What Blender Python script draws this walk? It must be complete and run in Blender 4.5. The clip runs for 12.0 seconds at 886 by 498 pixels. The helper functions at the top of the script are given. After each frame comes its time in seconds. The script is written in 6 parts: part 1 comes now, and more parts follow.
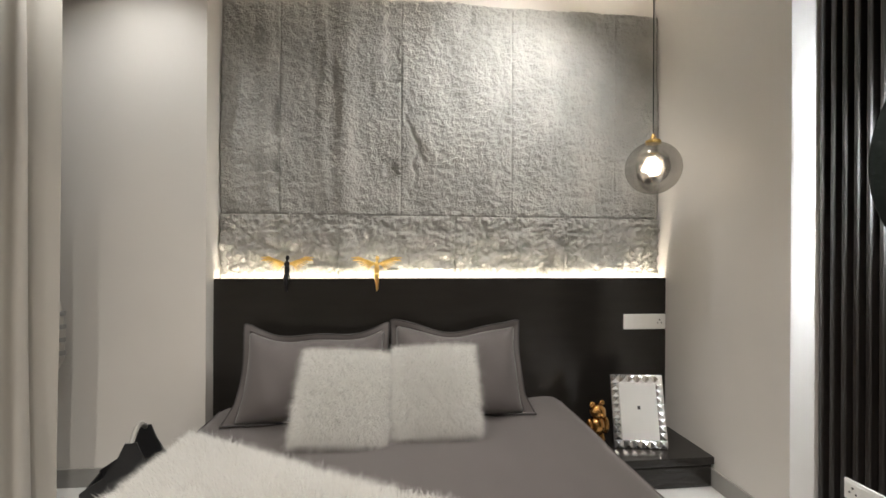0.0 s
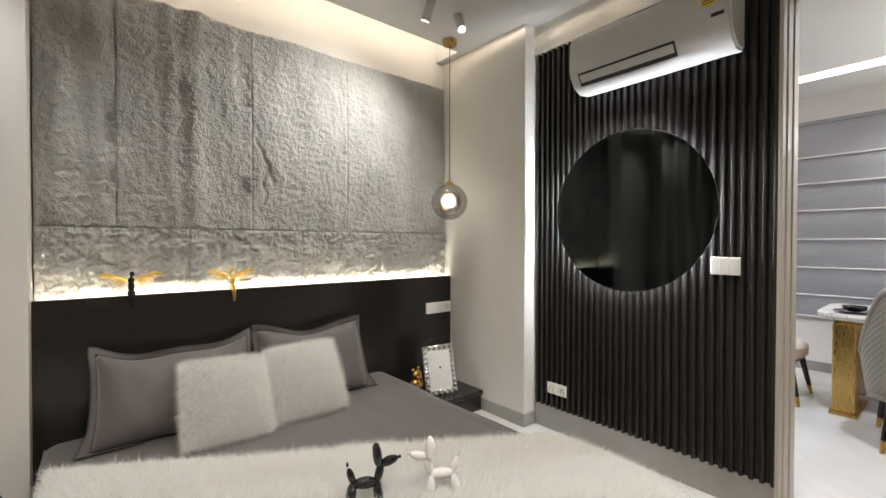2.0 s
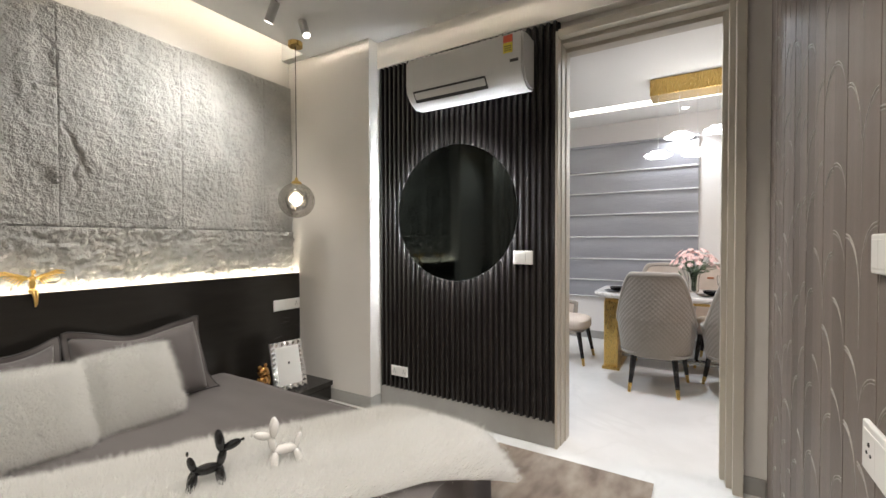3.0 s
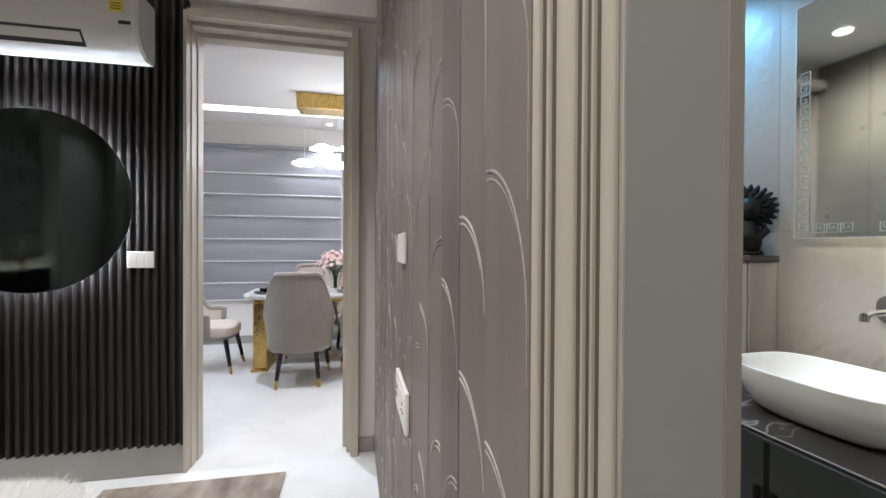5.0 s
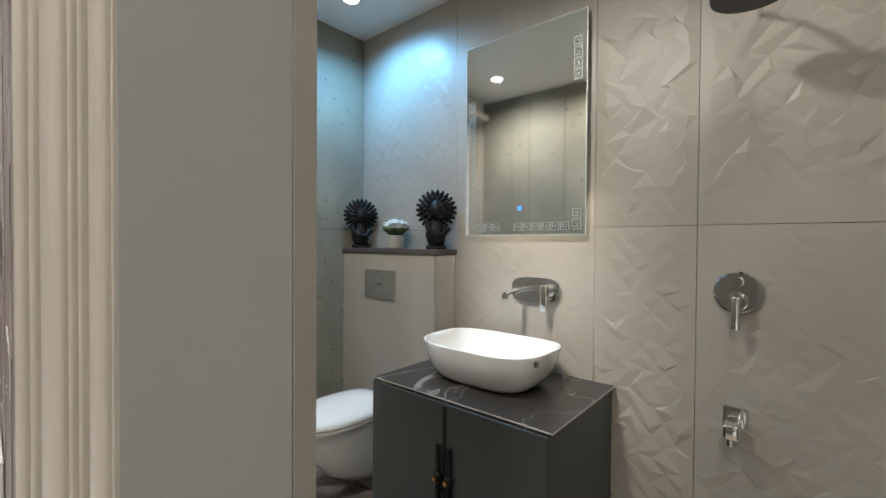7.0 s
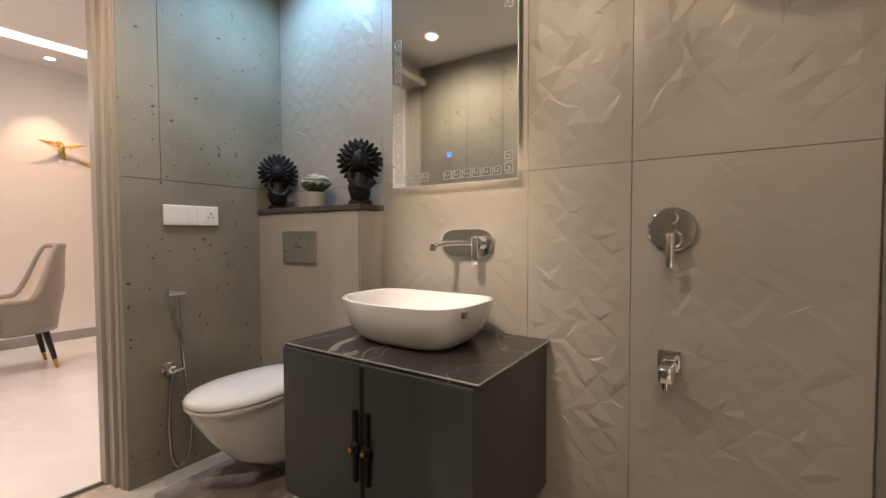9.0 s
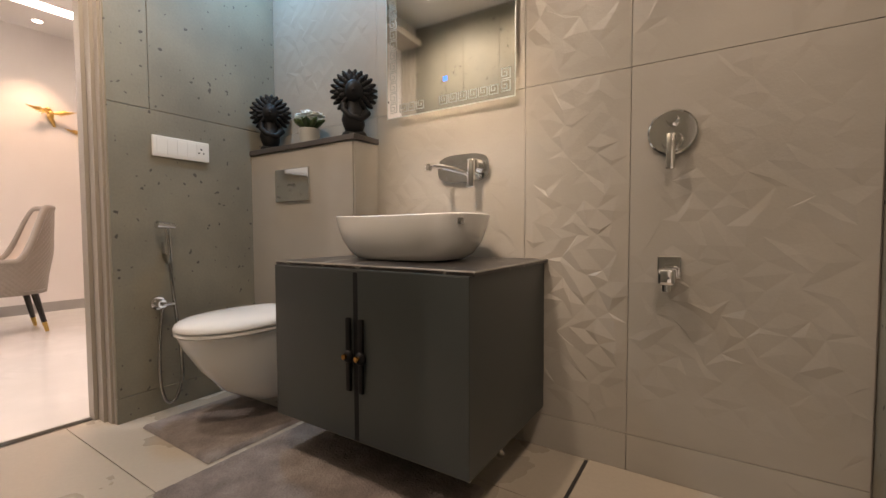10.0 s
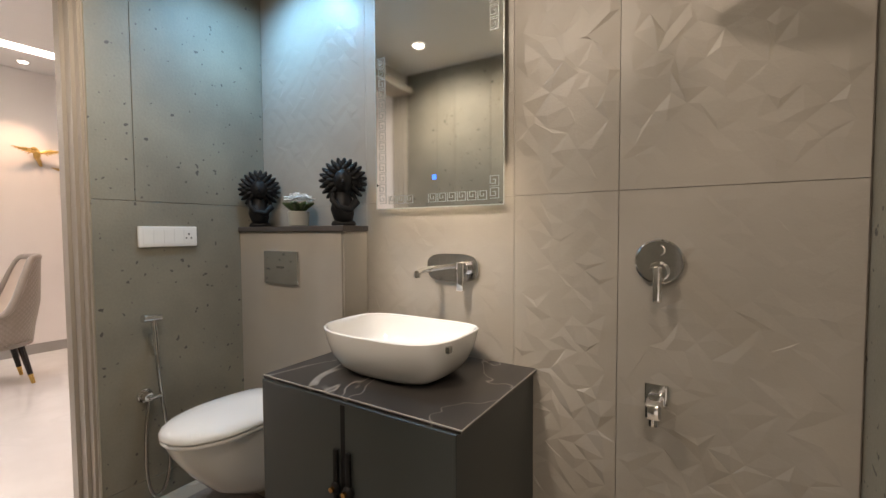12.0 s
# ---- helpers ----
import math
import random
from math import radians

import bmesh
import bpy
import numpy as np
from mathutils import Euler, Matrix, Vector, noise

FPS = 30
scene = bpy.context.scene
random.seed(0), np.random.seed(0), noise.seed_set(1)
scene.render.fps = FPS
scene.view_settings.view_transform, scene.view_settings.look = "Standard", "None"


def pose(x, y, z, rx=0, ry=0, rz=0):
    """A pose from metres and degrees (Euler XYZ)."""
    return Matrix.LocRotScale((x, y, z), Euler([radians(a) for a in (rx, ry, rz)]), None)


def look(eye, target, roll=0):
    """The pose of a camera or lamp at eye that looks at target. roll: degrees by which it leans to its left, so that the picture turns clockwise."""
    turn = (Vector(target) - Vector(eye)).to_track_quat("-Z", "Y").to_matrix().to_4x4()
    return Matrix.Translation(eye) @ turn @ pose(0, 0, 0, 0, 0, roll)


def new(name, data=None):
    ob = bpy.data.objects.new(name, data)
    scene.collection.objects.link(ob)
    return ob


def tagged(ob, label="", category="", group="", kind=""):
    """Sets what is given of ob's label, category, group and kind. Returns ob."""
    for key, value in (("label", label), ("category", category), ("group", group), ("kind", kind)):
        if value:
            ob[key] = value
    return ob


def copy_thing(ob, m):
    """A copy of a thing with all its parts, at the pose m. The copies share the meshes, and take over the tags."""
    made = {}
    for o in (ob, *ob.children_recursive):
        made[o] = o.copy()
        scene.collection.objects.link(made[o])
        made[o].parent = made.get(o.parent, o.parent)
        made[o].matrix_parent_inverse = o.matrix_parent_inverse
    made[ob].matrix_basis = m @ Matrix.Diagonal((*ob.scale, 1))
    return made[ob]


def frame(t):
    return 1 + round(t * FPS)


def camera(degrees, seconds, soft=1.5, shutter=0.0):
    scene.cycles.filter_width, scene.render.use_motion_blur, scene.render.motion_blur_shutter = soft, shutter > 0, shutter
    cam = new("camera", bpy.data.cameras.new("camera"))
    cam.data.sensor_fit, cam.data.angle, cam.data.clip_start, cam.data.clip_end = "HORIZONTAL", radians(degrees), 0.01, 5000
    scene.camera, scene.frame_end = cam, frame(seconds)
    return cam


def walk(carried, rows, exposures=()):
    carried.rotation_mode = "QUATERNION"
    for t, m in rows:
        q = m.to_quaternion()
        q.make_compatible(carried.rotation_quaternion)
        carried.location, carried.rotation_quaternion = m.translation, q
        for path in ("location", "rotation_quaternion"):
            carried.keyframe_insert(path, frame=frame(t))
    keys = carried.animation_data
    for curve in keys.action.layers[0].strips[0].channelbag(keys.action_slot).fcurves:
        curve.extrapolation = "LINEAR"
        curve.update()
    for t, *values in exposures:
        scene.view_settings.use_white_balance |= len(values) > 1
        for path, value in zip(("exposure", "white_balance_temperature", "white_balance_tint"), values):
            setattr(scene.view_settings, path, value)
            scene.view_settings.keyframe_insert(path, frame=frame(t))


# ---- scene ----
cam = camera(93.2, 12.0)
PATH = [
    (0, (0.331, 0.17, 1.307), (0.539, 2.16, 1.307), 0.3),
    (0.5, (0.128, 0.112, 1.343), (0.662, 2.04, 1.338), 0.2),
    (1, (-0.058, -0.046, 1.392), (0.749, 1.784, 1.385), 0.0),
    (1.5, (-0.27, -0.147, 1.425), (0.78, 1.555, 1.407), -0.0),
    (2, (-0.482, -0.235, 1.426), (0.79, 1.308, 1.4), 0.1),
    (2.5, (-0.574, -0.388, 1.419), (0.907, 0.956, 1.396), 0.1),
    (2.7, (-0.62, -0.437, 1.42), (0.959, 0.79, 1.391), -0.0),
    (4.3, (-0.636, -0.639, 1.399), (1.36, -0.507, 1.378), -0.0),
    (4.5, (-0.636, -0.653, 1.4), (1.363, -0.683, 1.383), 0.2),
    (5, (-0.633, -0.687, 1.398), (1.324, -1.103, 1.382), 0.3),
    (5.5, (-0.622, -0.7235, 1.397), (1.226, -1.488, 1.376), 0.3),
    (6, (-0.620, -0.7445, 1.396), (1.068, -1.816, 1.377), 0.4),
    (6.5, (-0.596, -0.7705, 1.404), (0.909, -2.087, 1.371), 0.8),
    (7, (-0.601, -0.805, 1.397), (0.745, -2.284, 1.367), 0.4),
    (7.2, (-0.599, -0.826, 1.385), (0.692, -2.353, 1.352), 0.3),
    (8.8, (-0.565, -1.023, 1.259), (0.592, -2.652, 1.188), -0.2),
    (9, (-0.56, -1.024, 1.209), (0.595, -2.655, 1.138), -0.2),
    (9.5, (-0.553, -1.039, 1.038), (0.594, -2.676, 0.961), -0.2),
    (10, (-0.547, -1.043, 0.89), (0.593, -2.685, 0.804), -0.2),
    (10.5, (-0.542, -1.055, 0.802), (0.587, -2.704, 0.709), -0.2),
    (11, (-0.542, -1.061, 0.892), (0.579, -2.714, 0.802), -0.2),
    (11.5, (-0.542, -1.071, 1.124), (0.569, -2.732, 1.04), -0.2),
    (12, (-0.554, -1.075, 1.33), (0.563, -2.732, 1.245), -0.3),
]
walk(cam, [(t, look(eye, target, roll)) for t, eye, target, roll in PATH],
     [(0.0, -0.22, 6250, 9), (2.5, -0.2, 6300, 9), (4.5, -0.05, 5950, 9), (5.5, -0.05, 5750, 9), (6.0, -0.08, 5800, 9), (6.5, -0.08, 6000, 9), (7.2, 0.12, 5950, 10),
      (8.8, -0.12, 7450, 22), (9.5, -0.10, 7700, 23), (10.5, 0.13, 7500, 23), (11.0, 0.08, 7300, 21), (11.5, 0.03, 7300, 18), (12.0, -0.10, 7050, 18)])

# ---- world and lamps ----
world = bpy.data.worlds.new("interior_dark")
world.use_nodes = True
world.node_tree.nodes["Background"].inputs[0].default_value = (0.5, 0.55, 0.6, 1)
world.node_tree.nodes["Background"].inputs[1].default_value = 0.02
scene.world = world

WARM = (1.0, 0.80, 0.58)
SOFT = (1.0, 0.90, 0.78)
COOL = (0.93, 0.95, 1.0)


def spot(name, at, to, watts, degrees, colour, blend=0.6, radius=0.03):
    data = bpy.data.lights.new(name, "SPOT")
    data.energy, data.color, data.spot_size, data.spot_blend, data.shadow_soft_size = watts, colour, radians(degrees), blend, radius
    ob = new(name, data)
    ob.matrix_world = look(at, to)
    return ob


def point(name, at, watts, colour, radius=0.04):
    data = bpy.data.lights.new(name, "POINT")
    data.energy, data.color, data.shadow_soft_size = watts, colour, radius
    ob = new(name, data)
    ob.location = at
    return ob


# bedroom ceiling spots, then three added fill lamps
spot("spot_light", (1.24, 2.06, 2.93), (0.85, 2.82, 1.8), 122, 130, (1.0, 0.96, 0.90), 1.0, 0.08)
spot("spot_light", (-1.05, 2.12, 3.05), (-1.05, 2.5, 0.8), 58, 105, (1.0, 0.96, 0.90), 1.0)
# unseen lamps without fixtures, added to brighten bed, slats and door reveal
spot("spot_light", (0.1, -0.2, 3.05), (0.2, 1.1, 0.4), 165, 105, SOFT, 0.9)
spot("spot_light", (0.85, 0.35, 3.05), (0.8, 0.35, 0.0), 110, 120, SOFT, 0.8)
spot("spot_light", (-0.95, 0.0, 3.05), (-0.85, -0.1, 0.0), 125, 140, SOFT, 0.8)
# bathroom downlights, and one added narrow lamp
spot("bath_light", (-0.62, -1.85, 2.72), (-0.45, -2.4, 0.8), 16, 125, (1.0, 0.87, 0.70), 0.8, 0.12)
spot("bath_light", (0.35, -1.28, 2.745), (0.35, -1.26, 0.0), 60, 177, (1.0, 0.89, 0.74), 0.4, 0.05)
# no fixture of its own: added to throw the warm glow around the tap
spot("bath_light", (0.35, -1.28, 2.74), (0.40, -2.67, 1.10), 165, 34, (1.0, 0.90, 0.76), 1.0, 0.14)
spot("bath_light", (1.40, -1.40, 2.77), (1.32, -0.95, 0.9), 62, 150, (1.0, 0.92, 0.80), 1.0)
spot("bath_light", (1.40, -2.30, 2.72), (1.35, -2.5, 0.4), 62, 168, (0.25, 0.62, 1.0), 1.0)
# dining room
spot("dining_light", (5.3, -2.25, 3.0), (5.62, -2.3, 1.8), 70, 62, (1.0, 0.66, 0.44), 0.8)
spot("dining_light", (5.45, -0.35, 3.04), (5.45, -0.35, 0), 66, 120, COOL, 0.7)
spot("dining_light", (3.1, -0.2, 3.04), (3.1, -0.2, 0), 180, 140, COOL, 0.8)
spot("dining_light", (3.1, -2.2, 3.04), (3.1, -2.2, 0), 74, 140, (1.0, 0.64, 0.45), 0.8)
spot("dining_light", (3.4, 1.9, 3.04), (3.4, 1.9, 0), 120, 140, COOL, 0.8)

# ---- materials ----


def material(name, colour, rough=0.5, metal=0.0, vary=0.12, scale=8.0, bump=0.0, bump_scale=60.0, grain=0.0, stretch=(1, 1, 1),
             tint=None, coat=0.0, random=0.0, sheen=0.0):
    """A procedural surface: large patches between colour and tint, fine grain, bump, and roughness that varies with both."""
    m = bpy.data.materials.new(name)
    m.use_nodes = True
    nt = m.node_tree
    p = nt.nodes["Principled BSDF"]
    p.inputs["Roughness"].default_value, p.inputs["Metallic"].default_value = rough, metal
    p.inputs["Coat Weight"].default_value = coat
    if sheen:
        p.inputs["Sheen Weight"].default_value = sheen
    tc = nt.nodes.new("ShaderNodeTexCoord")
    mp = nt.nodes.new("ShaderNodeMapping")
    mp.inputs["Scale"].default_value = stretch
    nt.links.new(tc.outputs["Object"], mp.inputs[0])
    n1 = nt.nodes.new("ShaderNodeTexNoise")
    n1.inputs["Scale"].default_value, n1.inputs["Detail"].default_value = scale, 6
    n2 = nt.nodes.new("ShaderNodeTexNoise")
    n2.inputs["Scale"].default_value, n2.inputs["Detail"].default_value = bump_scale, 4
    for n in (n1, n2):
        nt.links.new(mp.outputs[0], n.inputs["Vector"])
    ramp = nt.nodes.new("ShaderNodeValToRGB")
    other = tint or tuple(c * (1 - vary) for c in colour)
    ramp.color_ramp.elements[0].position, ramp.color_ramp.elements[1].position = 0.35, 0.68
    ramp.color_ramp.elements[0].color, ramp.color_ramp.elements[1].color = (*other, 1), (*colour, 1)
    nt.links.new(n1.outputs["Fac"], ramp.inputs[0])
    last = ramp.outputs[0]
    if grain:
        mix = nt.nodes.new("ShaderNodeMix")
        mix.data_type, mix.blend_type = "RGBA", "MULTIPLY"
        mix.inputs[0].default_value = grain
        nt.links.new(last, mix.inputs[6])
        nt.links.new(n2.outputs["Fac"], mix.inputs[7])
        last = mix.outputs[2]
    if random:
        info = nt.nodes.new("ShaderNodeObjectInfo")
        rng = nt.nodes.new("ShaderNodeMapRange")
        rng.inputs[3].default_value, rng.inputs[4].default_value = 1 - random, 1 + random
        nt.links.new(info.outputs["Random"], rng.inputs[0])
        hsv = nt.nodes.new("ShaderNodeHueSaturation")
        nt.links.new(rng.outputs[0], hsv.inputs["Value"])
        nt.links.new(last, hsv.inputs["Color"])
        last = hsv.outputs[0]
    nt.links.new(last, p.inputs["Base Color"])
    rr = nt.nodes.new("ShaderNodeMapRange")
    rr.inputs[3].default_value, rr.inputs[4].default_value = max(0.02, rough - 0.06), min(1, rough + 0.06)
    nt.links.new(n1.outputs["Fac"], rr.inputs[0])
    nt.links.new(rr.outputs[0], p.inputs["Roughness"])
    if bump:
        b = nt.nodes.new("ShaderNodeBump")
        b.inputs["Strength"].default_value, b.inputs["Distance"].default_value = bump, 0.01
        nt.links.new(n2.outputs["Fac"], b.inputs["Height"])
        nt.links.new(b.outputs[0], p.inputs["Normal"])
    return m


def glow(name, colour, strength):
    m = bpy.data.materials.new(name)
    m.use_nodes = True
    p = m.node_tree.nodes["Principled BSDF"]
    p.inputs["Base Color"].default_value = (0.9, 0.9, 0.9, 1)
    p.inputs["Emission Color"].default_value = (*colour, 1)
    p.inputs["Emission Strength"].default_value = strength
    return m


def glass(name, colour, rough=0.0, ior=1.45):
    m = bpy.data.materials.new(name)
    m.use_nodes = True
    p = m.node_tree.nodes["Principled BSDF"]
    p.inputs["Base Color"].default_value = (*colour, 1)
    p.inputs["Roughness"].default_value, p.inputs["IOR"].default_value = rough, ior
    p.inputs["Transmission Weight"].default_value = 1.0
    return m


def veined(name, colour, vein, rough, scale=1.6, width=0.02, cloud=None):
    """Polished stone with thin veins where a warped noise crosses its middle value."""
    m = material(name, colour, rough, vary=0.1, scale=3.0, tint=cloud)
    nt = m.node_tree
    p = nt.nodes["Principled BSDF"]
    base = p.inputs["Base Color"].links[0].from_socket
    tc = nt.nodes.new("ShaderNodeTexCoord")
    n = nt.nodes.new("ShaderNodeTexNoise")
    n.inputs["Scale"].default_value, n.inputs["Detail"].default_value, n.inputs["Distortion"].default_value = scale, 4, 1.2
    nt.links.new(tc.outputs["Object"], n.inputs["Vector"])
    r = nt.nodes.new("ShaderNodeValToRGB")
    e = r.color_ramp.elements
    e[0].position, e[0].color = 0.5 - width, (0, 0, 0, 1)
    e[1].position, e[1].color = 0.5 + width, (0, 0, 0, 1)
    mid = e.new(0.5)
    mid.color = (1, 1, 1, 1)
    nt.links.new(n.outputs["Fac"], r.inputs[0])
    mix = nt.nodes.new("ShaderNodeMix")
    mix.data_type = "RGBA"
    nt.links.new(r.outputs[0], mix.inputs[0])
    nt.links.new(base, mix.inputs[6])
    mix.inputs[7].default_value = (*vein, 1)
    nt.links.new(mix.outputs[2], p.inputs["Base Color"])
    return m


def pitted(name, colour, tint):
    """Cast concrete: cloudy patches, fine grain and scattered dark air holes."""
    m = material(name, colour, 0.62, vary=0.2, scale=2.6, bump=0.12, bump_scale=90, grain=0.18, tint=tint, random=0.05)
    nt = m.node_tree
    p = nt.nodes["Principled BSDF"]
    base = p.inputs["Base Color"].links[0].from_socket
    tc = nt.nodes.new("ShaderNodeTexCoord")
    big = nt.nodes.new("ShaderNodeTexNoise")
    big.inputs["Scale"].default_value = 30
    nt.links.new(tc.outputs["Object"], big.inputs["Vector"])
    add = nt.nodes.new("ShaderNodeVectorMath")
    add.operation = "MULTIPLY_ADD"
    add.inputs[1].default_value = (0.03, 0.03, 0.03)
    nt.links.new(big.outputs["Color"], add.inputs[0])
    nt.links.new(tc.outputs["Object"], add.inputs[2])
    v = nt.nodes.new("ShaderNodeTexVoronoi")
    v.inputs["Scale"].default_value = 15
    nt.links.new(add.outputs[0], v.inputs["Vector"])
    size = nt.nodes.new("ShaderNodeSeparateColor")
    nt.links.new(v.outputs["Color"], size.inputs[0])
    rng = nt.nodes.new("ShaderNodeMapRange")
    rng.inputs[1].default_value, rng.inputs[2].default_value = 0.74, 1.0
    rng.inputs[3].default_value, rng.inputs[4].default_value = 0.0, 0.24
    nt.links.new(size.outputs[0], rng.inputs[0])
    less = nt.nodes.new("ShaderNodeMath")
    less.operation = "LESS_THAN"
    nt.links.new(v.outputs["Distance"], less.inputs[0])
    nt.links.new(rng.outputs[0], less.inputs[1])
    mix = nt.nodes.new("ShaderNodeMix")
    mix.data_type = "RGBA"
    nt.links.new(less.outputs[0], mix.inputs[0])
    nt.links.new(base, mix.inputs[6])
    mix.inputs[7].default_value = (0.075, 0.068, 0.058, 1)
    fine = nt.nodes.new("ShaderNodeTexNoise")
    fine.inputs["Scale"].default_value, fine.inputs["Detail"].default_value = 34, 1.0
    nt.links.new(tc.outputs["Object"], fine.inputs["Vector"])
    cut = nt.nodes.new("ShaderNodeMapRange")
    cut.inputs[1].default_value, cut.inputs[2].default_value = 0.715, 0.745
    nt.links.new(fine.outputs["Fac"], cut.inputs[0])
    pits = nt.nodes.new("ShaderNodeMix")
    pits.data_type = "RGBA"
    nt.links.new(cut.outputs[0], pits.inputs[0])
    nt.links.new(mix.outputs[2], pits.inputs[6])
    pits.inputs[7].default_value = (0.085, 0.078, 0.066, 1)
    nt.links.new(pits.outputs[2], p.inputs["Base Color"])
    return m


PAINT = material("wall_paint", (0.72, 0.69, 0.65), 0.55, vary=0.05, scale=1.5, bump=0.06, bump_scale=220)
PAINT_DINING = material("dining_paint", (0.78, 0.75, 0.73), 0.5, vary=0.05, scale=1.5, bump=0.06, bump_scale=220)
CEILING_WHITE = material("ceiling_paint", (0.76, 0.75, 0.73), 0.6, vary=0.04, scale=1.2, bump=0.04, bump_scale=200)
FLOOR_WHITE = veined("polished_white_floor", (0.76, 0.76, 0.75), (0.70, 0.70, 0.69), 0.12, 0.9, 0.03, (0.70, 0.70, 0.69))
FLOOR_BATH = material("beige_floor_tile", (0.50, 0.44, 0.36), 0.28, vary=0.07, scale=2.2, bump=0.03, bump_scale=60, random=0.04, grain=0.12)
GROUT = material("grout", (0.25, 0.22, 0.19), 0.85, vary=0.2, scale=40)
STONE = material("grey_split_stone", (0.50, 0.49, 0.455), 0.85, vary=0.22, scale=4.0, bump=0.75, bump_scale=80, grain=0.12)
STONE.node_tree.nodes["Bump"].inputs["Distance"].default_value = 0.022
BLACK_WOOD = material("black_laminate", (0.020, 0.018, 0.016), 0.20, vary=0.12, scale=3, bump=0.02, bump_scale=120, stretch=(1, 1, 6))
SLAT = material("charcoal_slat", (0.026, 0.022, 0.020), 0.30, vary=0.35, scale=6, bump=0.10, bump_scale=70, stretch=(10, 10, 0.6), grain=0.2)
SLAT_BACK = material("charcoal_backing", (0.022, 0.019, 0.018), 0.5, vary=0.3, scale=6)
SKIRT = material("grey_skirting", (0.34, 0.33, 0.31), 0.3, vary=0.12, scale=5, bump=0.03)
FRAME_BEIGE = material("taupe_door_frame", (0.50, 0.46, 0.39), 0.38, vary=0.08, scale=3, bump=0.05, bump_scale=150, stretch=(1, 1, 0.2))
FRAME_GREY = material("grey_brown_frame", (0.37, 0.335, 0.285), 0.42, vary=0.1, scale=3, bump=0.05, bump_scale=150, stretch=(1, 1, 0.2))
# dark brown that stands for the shade between the door ribs
GROOVE_SHADE = material("brown_groove_shade", (0.12, 0.105, 0.085), 0.7, vary=0.12, scale=20)
REVEAL = material("grey_green_reveal", (0.36, 0.365, 0.34), 0.42, vary=0.06, scale=3, bump=0.03, bump_scale=120)
WALLPAPER = material("taupe_wallpaper", (0.212, 0.174, 0.152), 0.5, vary=0.22, scale=2.0, bump=0.10, bump_scale=160, stretch=(9, 9, 0.25), random=0.24, grain=0.15)
ARC = material("pearl_relief", (0.48, 0.45, 0.41), 0.35, vary=0.3, scale=60, bump=0.4, bump_scale=300)
LINEN = material("mauve_grey_cotton", (0.118, 0.104, 0.102), 0.8, vary=0.10, scale=5, bump=0.12, bump_scale=420, sheen=0.25)
PIPING = material("charcoal_piping", (0.05, 0.045, 0.045), 0.7, vary=0.1)
FUR = material("white_fur", (0.93, 0.925, 0.91), 0.8, vary=0.05, scale=7, tint=(0.91, 0.905, 0.88))
nt = FUR.node_tree
lit, both = nt.nodes.new("ShaderNodeBsdfTranslucent"), nt.nodes.new("ShaderNodeMixShader")
lit.inputs[0].default_value = (0.95, 0.945, 0.93, 1)
both.inputs[0].default_value = 0.5
nt.links.new(nt.nodes["Principled BSDF"].outputs[0], both.inputs[1])
nt.links.new(lit.outputs[0], both.inputs[2])
nt.links.new(both.outputs[0], nt.nodes["Material Output"].inputs[0])
CURTAIN = material("ivory_curtain", (0.52, 0.49, 0.44), 0.85, vary=0.12, scale=3, bump=0.15, bump_scale=500, stretch=(1, 1, 0.3), sheen=0.2)
RUG = material("marbled_taupe_rug", (0.46, 0.39, 0.32), 0.95, scale=3.2, bump=0.5, bump_scale=260, tint=(0.20, 0.15, 0.125), grain=0.3, stretch=(1, 2.2, 1))
MAT = material("taupe_bath_mat", (0.37, 0.32, 0.29), 0.95, scale=9, bump=0.9, bump_scale=130, tint=(0.23, 0.19, 0.175), grain=0.4)
CERAMIC = material("white_ceramic", (0.82, 0.82, 0.80), 0.08, vary=0.02, scale=2, coat=0.5)
PLASTIC = material("white_plastic", (0.80, 0.79, 0.76), 0.3, vary=0.03, scale=6)
AC_WHITE = material("matt_white_plastic", (0.60, 0.59, 0.57), 0.42, vary=0.04, scale=4)
DARK_PLASTIC = material("dark_plastic", (0.03, 0.03, 0.03), 0.4, vary=0.2)
CHROME = material("chrome", (0.80, 0.80, 0.80), 0.06, 1.0, vary=0.03, scale=20)
SILVER = material("bright_silver", (0.78, 0.77, 0.75), 0.2, 1.0, vary=0.08, scale=30)
STEEL = material("brushed_steel", (0.45, 0.45, 0.44), 0.22, 1.0, vary=0.08, scale=30, stretch=(1, 1, 12))
BRASS = material("brushed_brass", (0.62, 0.42, 0.14), 0.28, 1.0, vary=0.12, scale=18, stretch=(8, 8, 1), bump=0.03)
GOLD = material("gold_leaf", (0.78, 0.52, 0.18), 0.30, 1.0, vary=0.18, scale=40, bump=0.1, bump_scale=150)
BRONZE = material("copper_gold", (0.55, 0.30, 0.10), 0.24, 1.0, vary=0.1, scale=30)
BLACK_GLOSS = material("gloss_black_resin", (0.012, 0.012, 0.013), 0.12, vary=0.2, scale=10, coat=0.4)
BLACK_RESIN = material("matt_black_resin", (0.006, 0.006, 0.007), 0.55, vary=0.3, scale=25, bump=0.1, bump_scale=120)
BLACK_RESIN.node_tree.nodes["Principled BSDF"].inputs["Specular IOR Level"].default_value = 0.25
WHITE_GLOSS = material("gloss_white_resin", (0.78, 0.76, 0.74), 0.14, vary=0.03, scale=10, coat=0.4)
BLACK_LEATHER = material("black_leather", (0.018, 0.018, 0.02), 0.4, vary=0.25, scale=10, bump=0.25, bump_scale=300)
CONCRETE = pitted("pitted_concrete_tile", (0.28, 0.26, 0.205), (0.21, 0.195, 0.155))
